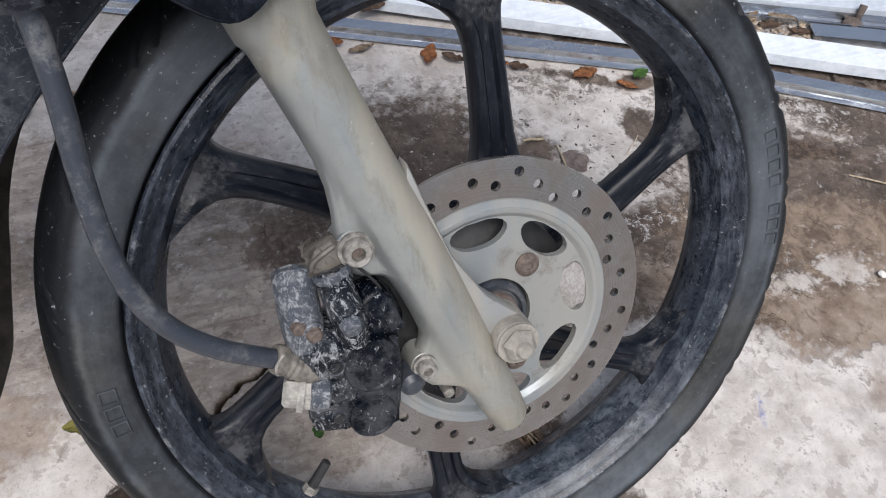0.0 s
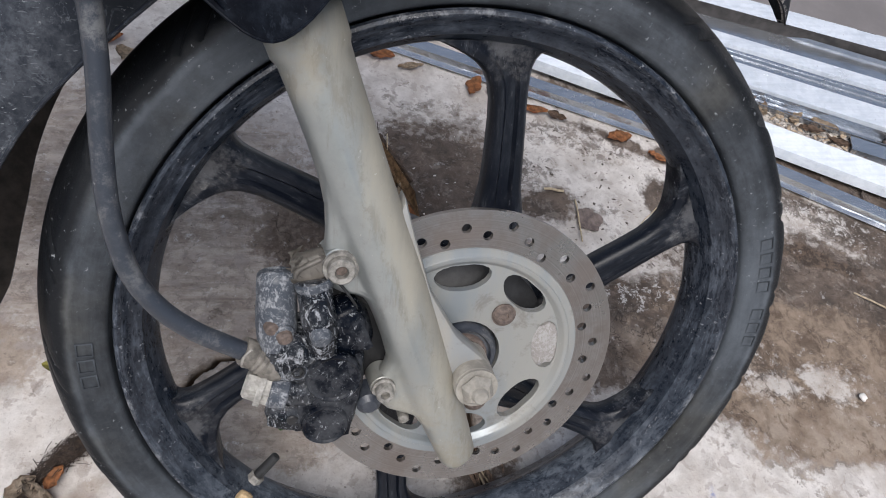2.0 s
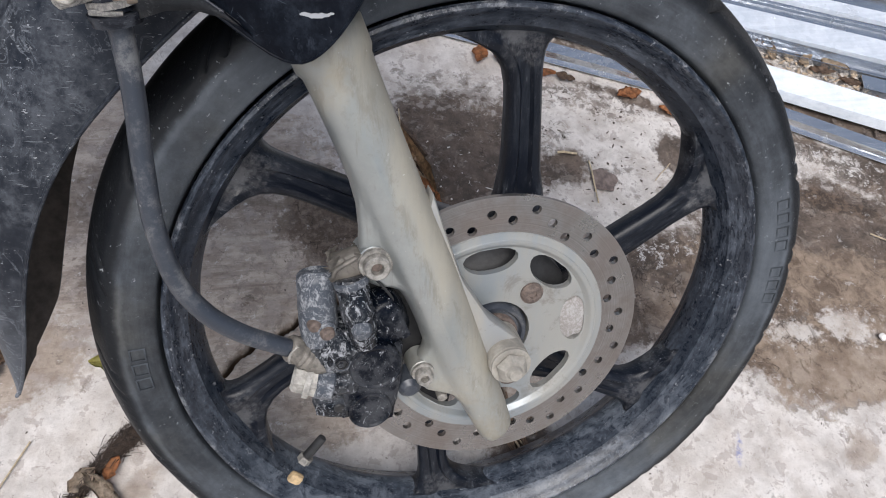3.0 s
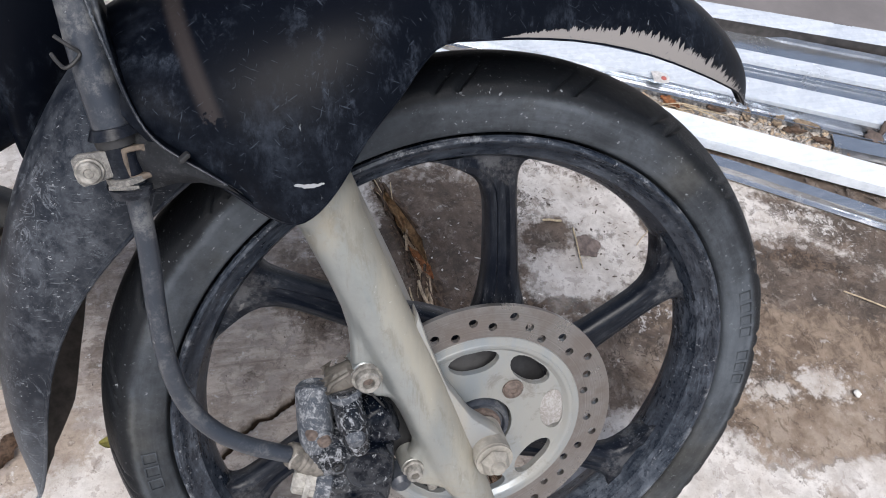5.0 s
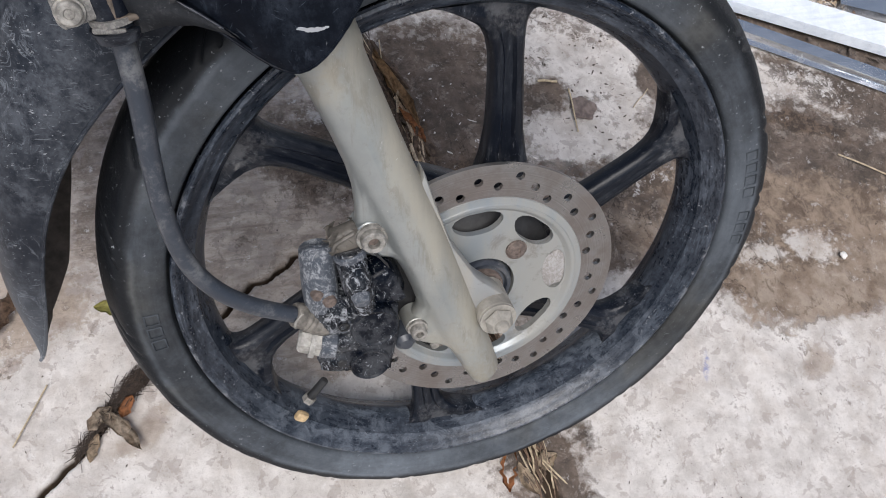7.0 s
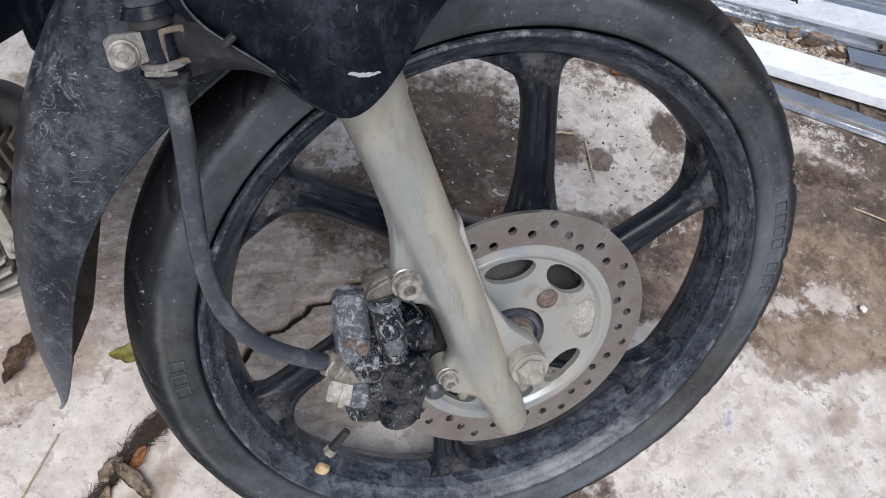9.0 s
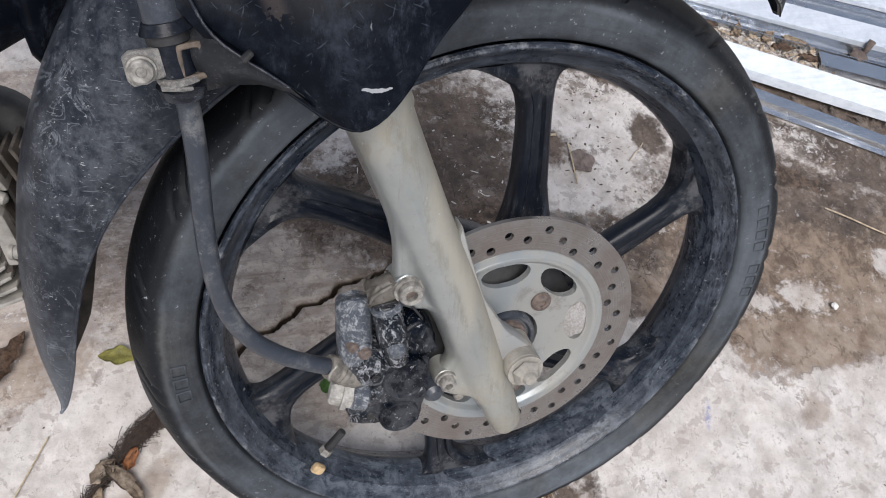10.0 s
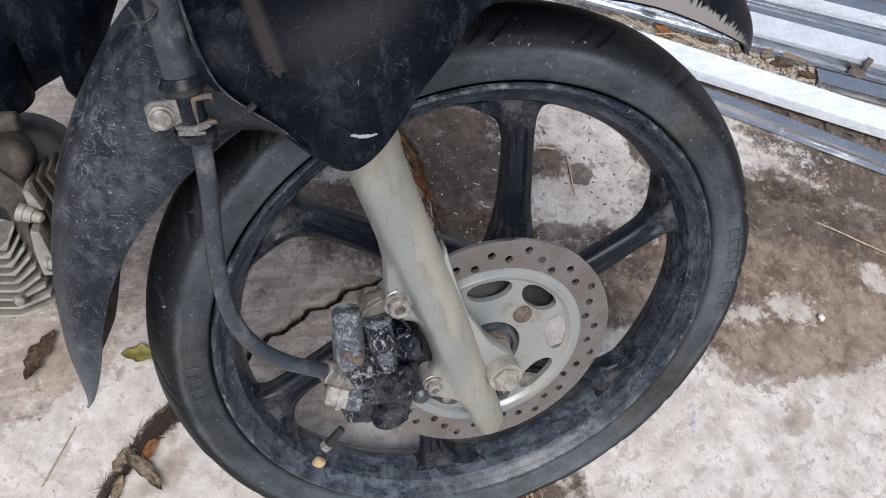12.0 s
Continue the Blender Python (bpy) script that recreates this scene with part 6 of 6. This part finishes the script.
disc_cover((-0.3500, 0.040, 0.1620), 0.0175, 0.010, "cam_cover", ENGINE_DARK, "brown-grimed round cam cover")
disc_cover((-0.3480, 0.070, 0.1360), 0.0430, 0.012, "cover_plate", BLACK, "large dark round cover behind the head")
part("breather_pipe", rod((-0.372, 0.020, 0.2005), (-0.3280, 0.018, 0.2015), 0.0068, 18, 0.0066, 0.0015), ENGINE_DARK, engine, "short dusty breather pipe")
pod = revolve([(0.0, -0.030), (0.016, -0.029), (0.024, -0.022), (0.026, 0.0), (0.024, 0.03), (0.0, 0.034)], 36, False)
bmesh.ops.transform(pod, matrix=pose(-0.345, 0.045, 0.2330, -70, 0, 10), verts=pod.verts)
part("intake_cover", pod, PLASTIC, engine, "black rounded intake cover")

# raised marks on the tyre's sidewall: plain bars
mark_first = None
for k in range(11):
    if k in (4,):
        continue
    frame_mark = plate([(-0.0052, -0.0050), (0.0052, -0.0050), (0.0052, 0.0050), (-0.0052, 0.0050)], [[(-0.0042, -0.0040), (0.0042, -0.0040), (0.0042, 0.0040), (-0.0042, 0.0040)]], -0.0001, 0.0006) if mark_first is None else None
    if mark_first is None:
        mark_first = mk = part("raised_mark", frame_mark, RUBBER, tyre, "raised outlined bar on the sidewall", smooth=False)
    else:
        mk = new("raised_mark", mark_first.data)
        mk.parent = tyre
    deg = 17.0 - 2.9 * k if k < 8 else 185.0 - 2.9 * (k - 8)
    mk.matrix_local = Matrix.Translation(polar(0.2475 if k < 8 else 0.2435, deg, -0.0383 if k < 8 else -0.0386)) @ pose(0, 0, 0, 0, -deg, 0) @ pose(0, 0, 0, 0, 0, -6)


# ---- litter on the ground ----
def leaf_mesh(length, width, curl, seed, crumple=0.05):
    """A dry leaf along x: pointed, curled across and along, with a midrib."""
    rng = random.Random(seed)
    rows = []
    n = 10
    for i in range(n + 1):
        t = i / n
        w = width * 0.5 * (math.sin(math.pi * min(1, t * 1.02)) ** 0.75) * (1 + 0.30 * rng.uniform(-1, 1)) + 0.0006
        z = curl * 4 * (t - 0.5) ** 2
        row = []
        for j in range(-3, 4):
            u = j / 3
            row.append(((t - 0.5) * length, u * w + 0.06 * length * math.sin(3 * t), z + curl * 0.8 * u * u - (0.0006 if j == 0 else 0) + crumple * length * noise.noise(Vector((t * 5, u * 1.6, seed * 3.1)))))
        rows.append(row)
    bm = loft(rows)
    bmesh.ops.solidify(bm, geom=list(bm.faces), thickness=0.0004)
    return bm


def lay(name, bm, material, x, y, z, turn, label, category, tilt=(0, 0), group="", kind="", smooth=True):
    ob = part(name, bm, material, None, smooth=smooth, angle=60)
    low = min(v.co.z for v in ob.data.vertices)
    ob.matrix_local = pose(x, y, z - low * 0.6, tilt[0], tilt[1], turn)
    return tagged(ob, label, category, group, kind)


for i, (x, y, length, width, turn, mat, tone, z) in enumerate((
        (0.034, 0.556, 0.050, 0.022, -15, LEAF_ORANGE, "dry orange-brown", 0.003), (0.080, 0.535, 0.040, 0.012, 10, LEAF_PALE, "bleached tan", 0.001), (0.171, 0.500, 0.042, 0.020, 60, LEAF_ORANGE, "dry orange-brown", 0.001),
        (0.200, 0.486, 0.034, 0.016, -40, LEAF_BROWN, "dark brown", 0.001), (0.250, 0.456, 0.044, 0.015, -8, LEAF_ORANGE, "dry orange-brown", 0.001), (0.285, 0.447, 0.030, 0.014, -30, LEAF_BROWN, "dark brown", 0.001),
        (0.374, 0.409, 0.040, 0.022, 5, LEAF_ORANGE, "bright orange", 0.0), (0.424, 0.372, 0.032, 0.012, -40, LEAF_ORANGE, "dry orange-brown", 0.0), (0.452, 0.386, 0.030, 0.018, 20, LEAF_GREEN, "small green", 0.003),
        (-0.425, 0.098, 0.062, 0.020, 62, LEAF_BROWN, "dry curled brown", 0.0), (-0.322, 0.082, 0.042, 0.017, -12, LEAF_YELLOW, "yellow-green", 0.0), (-0.325, -0.050, 0.058, 0.014, -52, LEAF_DULL, "crumpled dull brown", 0.001),
        (-0.343, -0.034, 0.030, 0.017, 40, LEAF_DULL, "crumpled dull brown", 0.002), (-0.316, -0.027, 0.024, 0.013, 60, LEAF_ORANGE, "dry orange-brown", 0.005), (-0.350, -0.062, 0.028, 0.010, 70, LEAF_PALE, "bleached tan", 0.001),
        (0.062, -0.172, 0.048, 0.016, 70, LEAF_ORANGE, "dry orange-brown", -0.006), (0.078, -0.185, 0.040, 0.014, 110, LEAF_PALE, "bleached tan", -0.004), (0.104, -0.172, 0.026, 0.018, 20, LEAF_PALE, "bleached tan", -0.002),
        (-0.330, 0.560, 0.045, 0.024, 20, LEAF_ORANGE, "dry orange-brown", 0.001), (-0.300, 0.530, 0.040, 0.022, -40, LEAF_PALE, "bleached tan", 0.001), (-0.36, 0.53, 0.05, 0.02, 80, LEAF_BROWN, "dark brown", 0.001),
        (-0.115, 0.012, 0.018, 0.010, 80, LEAF_GREEN, "small green", 0.001), (0.512, 0.508, 0.036, 0.020, -50, LEAF_ORANGE, "dry orange-brown", 0.010), (0.733, 0.437, 0.046, 0.016, -30, LEAF_PALE, "dry pale", 0.010), (0.706, 0.428, 0.044, 0.015, -15, LEAF_BROWN, "dry brown", 0.009),
        (0.690, 0.452, 0.036, 0.015, 35, LEAF_PALE, "dry bleached", 0.009), (0.748, 0.405, 0.040, 0.014, -25, LEAF_BROWN, "dry dark brown", 0.006), (0.640, 0.470, 0.032, 0.014, 60, LEAF_PALE, "dry tan", 0.008), (0.590, 0.488, 0.034, 0.016, -20, LEAF_BROWN, "dark brown", 0.008),
        (0.0335, 0.312, 0.120, 0.013, -72, LEAF_TAN, "long narrow tan", 0.006), (0.0245, 0.345, 0.075, 0.010, -80, LEAF_TAN, "long narrow tan", 0.004), (0.046, 0.262, 0.060, 0.012, -68, LEAF_ORANGE, "long orange-brown", 0.004), (0.11, 0.60, 0.05, 0.02, 0, LEAF_BROWN, "dark brown", 0.016))):
    lay("dry_leaf", leaf_mesh(length, width, length * 0.07, i, 0.16 if "crumpled" in tone or "curled" in tone else 0.07), mat, x, y, z, turn, f"{tone} leaf lying on the stained concrete", "leaf", group="fallen leaves")

straws = (((0.640, 0.140), (0.735, 0.075), 0.0012), ((-0.425, -0.045), (-0.392, 0.012), 0.0009), ((0.2755, 0.296), (0.268, 0.228), 0.0011), ((0.235, 0.313), (0.262, 0.309), 0.0018), ((0.360, 0.255), (0.392, 0.282), 0.0007))
for i, ((x0, y0), (x1, y1), r) in enumerate(straws):
    path = smooth_path([(x0, y0, r), ((x0 * 2 + x1) / 3 + 0.0006 * math.sin(i), (y0 * 2 + y1) / 3 + 0.0005, r * 1.6), ((x0 + 2 * x1) / 3, (y0 + 2 * y1) / 3 - 0.0005, r * 1.4), (x1, y1, r)], 5)
    st = part("straw", tube(path, r, 7), STRAW, None, angle=60)
    tagged(st, "thin dry straw lying on the concrete", "straw", "loose straws")


lay("stone", rock(0.018, 3, 0.08, 3), STONE, 0.287, 0.264, 0.000, 20, "flat brown stone crusted with white specks", "stone")
lay("pebble", rock(0.0050, 5, 0.6, 2), plain("white_pebble", (0.75, 0.72, 0.68), 0.7, 0.0, 0.15, 200), 0.574, -0.006, 0.001, 0, "small white pebble on the concrete", "stone")
lay("rusty_bolt", rod((0, 0, 0.004), (0.010, 0.004, 0.024), 0.0045, 10, 0.0065, 0.001), RUST, 0.862, 0.407, 0.008, 30, "rusty bolt standing among the steel profiles", "bolt")
lay("rust_flake", rock(0.014, 8, 0.4, 3), RUST, 0.846, 0.401, 0.008, 40, "crumbling rusty lump among the steel profiles", "rust")


label_bm = plate([(-0.016, -0.012), (-0.004, -0.014), (0.010, -0.011), (0.015, -0.003), (0.012, 0.010), (0.002, 0.013), (-0.013, 0.011)], [], 0.0, 0.0006)
bmesh.ops.transform(label_bm, matrix=pose(0, 0, 0, 90, 0, 0), verts=label_bm.verts)
paper = lay("torn_label", label_bm, plain("greyed_paper", (0.52, 0.50, 0.49), 0.8, 0.0, 0.25, 120), 0.510, 0.553, 0.0243, -14, "torn grey paper label with a red blot on steel", "label", smooth=False)
blot_bm = plate(circle(0.004, 0.002, 0.0048, 9), [], 0.0, 0.0004)
bmesh.ops.transform(blot_bm, matrix=pose(0, 0, 0.0010, 90, 0, 0), verts=blot_bm.verts)
part("red_blot", blot_bm, plain("faded_red_print", (0.36, 0.10, 0.085), 0.8, 0.0, 0.5, 260), paper, "faded red blot", smooth=False)


def scatter(name, count, where, size, material, label, seed, flat=0.4, lift=0.0):
    """Countless little bits as one mesh: where(rng) gives x, y, z."""
    rng = random.Random(seed)
    verts, faces = [], []
    base = [(1, 0, 0), (0.3, 0.8, 0.1), (-0.7, 0.5, 0), (-0.8, -0.5, 0.1), (0.2, -0.9, 0), (0, 0, 1)]
    quads = [(0, 1, 5), (1, 2, 5), (2, 3, 5), (3, 4, 5), (4, 0, 5), (4, 3, 2, 1, 0)]
    for _ in range(count):
        x, y, z = where(rng)
        s = rng.uniform(*size)
        a = rng.uniform(0, 6.283)
        lx = rng.uniform(0.5, 1.6) ** 1.6
        k = len(verts)
        for px, py, pz in base:
            px, py = px * lx * rng.uniform(0.8, 1.2), py * rng.uniform(0.8, 1.2) / lx
            verts.append((x + s * (px * math.cos(a) - py * math.sin(a)), y + s * (px * math.sin(a) + py * math.cos(a)), z + lift + s * flat * pz))
        faces += [tuple(k + i for i in f) for f in quads]
    me = bpy.data.meshes.new(name)
    me.from_pydata(verts, [], faces)
    me.materials.append(material)
    return tagged(new(name, me), label, "litter", kind="stuff")


scatter("ground_litter", 130, lambda g: (g.gauss(0.33, 0.07), g.gauss(0.32, 0.06), -0.002), (0.0006, 0.0026), FLECK, "dark crumbs of litter on the pale concrete", 1)
scatter("ground_litter", 320, lambda g: (g.uniform(-0.55, 0.95), g.uniform(-0.3, 0.42), -0.002), (0.0004, 0.0014), FLECK, "dark crumbs of litter strewn over the concrete", 2)
scatter("pale_chips", 55, lambda g: (g.gauss(0.11, 0.05), g.gauss(0.25, 0.06), -0.002), (0.0006, 0.0028), plain("pale_chip", (0.62, 0.59, 0.56), 0.8), "pale chips of plaster on the brown mud", 3)


def along_pile(off_lo, off_hi, x_lo, x_hi, z):
    def where(g):
        a, _ = line_at(g.uniform(off_lo, off_hi), g.uniform(x_lo, x_hi), 2.0, z)
        return a
    return where


scatter("gravel", 2600, along_pile(0.100, 0.153, 0.36, 0.775, 0.004), (0.0008, 0.0038), GRAVEL, "gravel and litter between the steel profiles", 4, 0.8)
scatter("leaf_litter", 60, along_pile(0.100, 0.180, 0.2, 0.9, 0.007), (0.0015, 0.005), LEAF_BROWN, "crumbled leaves between the steel profiles", 5, 0.2)
scatter("leaf_litter", 150, along_pile(0.102, 0.150, 0.36, 0.77, 0.007), (0.002, 0.006), LEAF_PALE, "pale shreds of leaf on the gravel", 15, 0.5)
scatter("leaf_litter", 80, along_pile(0.022, 0.040, 0.68, 1.1, 0.004), (0.002, 0.005), FLECK, "crumbled dark leaves in the gap of the profiles", 6, 0.18)


def fibres(name, count, line, spread_by, length, material, label, seed, thick=0.0012):
    """A tangle of dry fibres along a line, as one mesh."""
    rng = random.Random(seed)
    bm = bmesh.new()
    for _ in range(count):
        t = rng.random() * (len(line) - 1)
        i = min(int(t), len(line) - 2)
        p = Vector(line[i]).lerp(Vector(line[i + 1]), t - i)
        d = (Vector(line[i + 1]) - Vector(line[i])).normalized()
        d = (d + (0.35 if length[1] > 0.025 else 0.9) * Vector((rng.uniform(-1, 1), rng.uniform(-1, 1), 0.15 * rng.uniform(-1, 1)))).normalized()
        p = p + Vector((rng.gauss(0, spread_by), rng.gauss(0, spread_by), abs(rng.gauss(0, 0.003))))
        k = rng.uniform(*length)
        bend = Vector((rng.uniform(-1, 1), rng.uniform(-1, 1), 0.4)) * k * 0.08
        tube([p - d * k / 2, p + bend, p + d * k / 2], rng.uniform(thick / 3, thick), 5, bm)
    ob = part(name, bm, material, None, angle=60)
    return tagged(ob, label, "dry grass", kind="stuff")


fibres("dry_fibres", 40, [(0.050, 0.205, -0.002), (0.049, 0.262, -0.002), (0.036, 0.335, -0.002), (0.016, 0.40, -0.002)], 0.006, (0.02, 0.06), BARK, "strips of dark rotten bark in the crack", 13, 0.0034)
fibres("dry_fibres", 14, [(0.050, 0.205, 0.000), (0.049, 0.262, 0.000), (0.036, 0.335, 0.000)], 0.005, (0.02, 0.05), LEAF_PALE, "strips of tan bark in the crack", 14, 0.0030)
fibres("dry_fibres", 12, [(0.046, 0.205, -0.004), (0.045, 0.262, -0.004), (0.031, 0.335, -0.004), (0.012, 0.40, -0.004)], 0.007, (0.02, 0.07), STRAW, "tangle of dry straw fibres in the crack", 7)
fibres("dry_fibres", 110, [(0.046, 0.205, -0.010), (0.045, 0.262, -0.010), (0.030, 0.335, -0.010), (0.010, 0.42, -0.010)], 0.008, (0.02, 0.06), FLECK, "dark rotten fibres in the crack", 8)
fibres("dry_fibres", 34, [(0.084, -0.07, -0.004), (0.09, -0.13, -0.004), (0.10, -0.2, -0.004)], 0.007, (0.015, 0.05), STRAW, "dry fibres in the crack under the tyre", 9)
fibres("dry_fibres", 130, [(0.075, 0.02, -0.006), (0.084, -0.07, -0.006), (0.09, -0.13, -0.006), (0.10, -0.2, -0.006)], 0.010, (0.012, 0.05), LEAF_BROWN, "dark brown rotten fibres under the tyre", 12)
fibres("dry_fibres", 600, [(-0.368, -0.066, -0.002), (-0.342, -0.038, -0.002), (-0.329, -0.019, -0.002), (-0.300, 0.004, -0.002), (-0.27, 0.024, -0.002)], 0.0026, (0.006, 0.024), ROOT, "dark rotten root fibres in the crack", 10, 0.00042)
fibres("dry_fibres", 900, [(-0.318, -0.012, 0.000), (-0.300, 0.004, 0.000), (-0.282, 0.016, 0.000)], 0.0044, (0.006, 0.020), ROOT, "thick tuft of dark rotten fibres beside the tyre", 16, 0.00042)
fibres("dry_fibres", 26, [(0.10, 0.66, 0.01), (0.45, 0.52, 0.01), (0.60, 0.455, 0.01)], 0.012, (0.03, 0.12), STRAW, "dry grass lying over the steel profiles", 11)
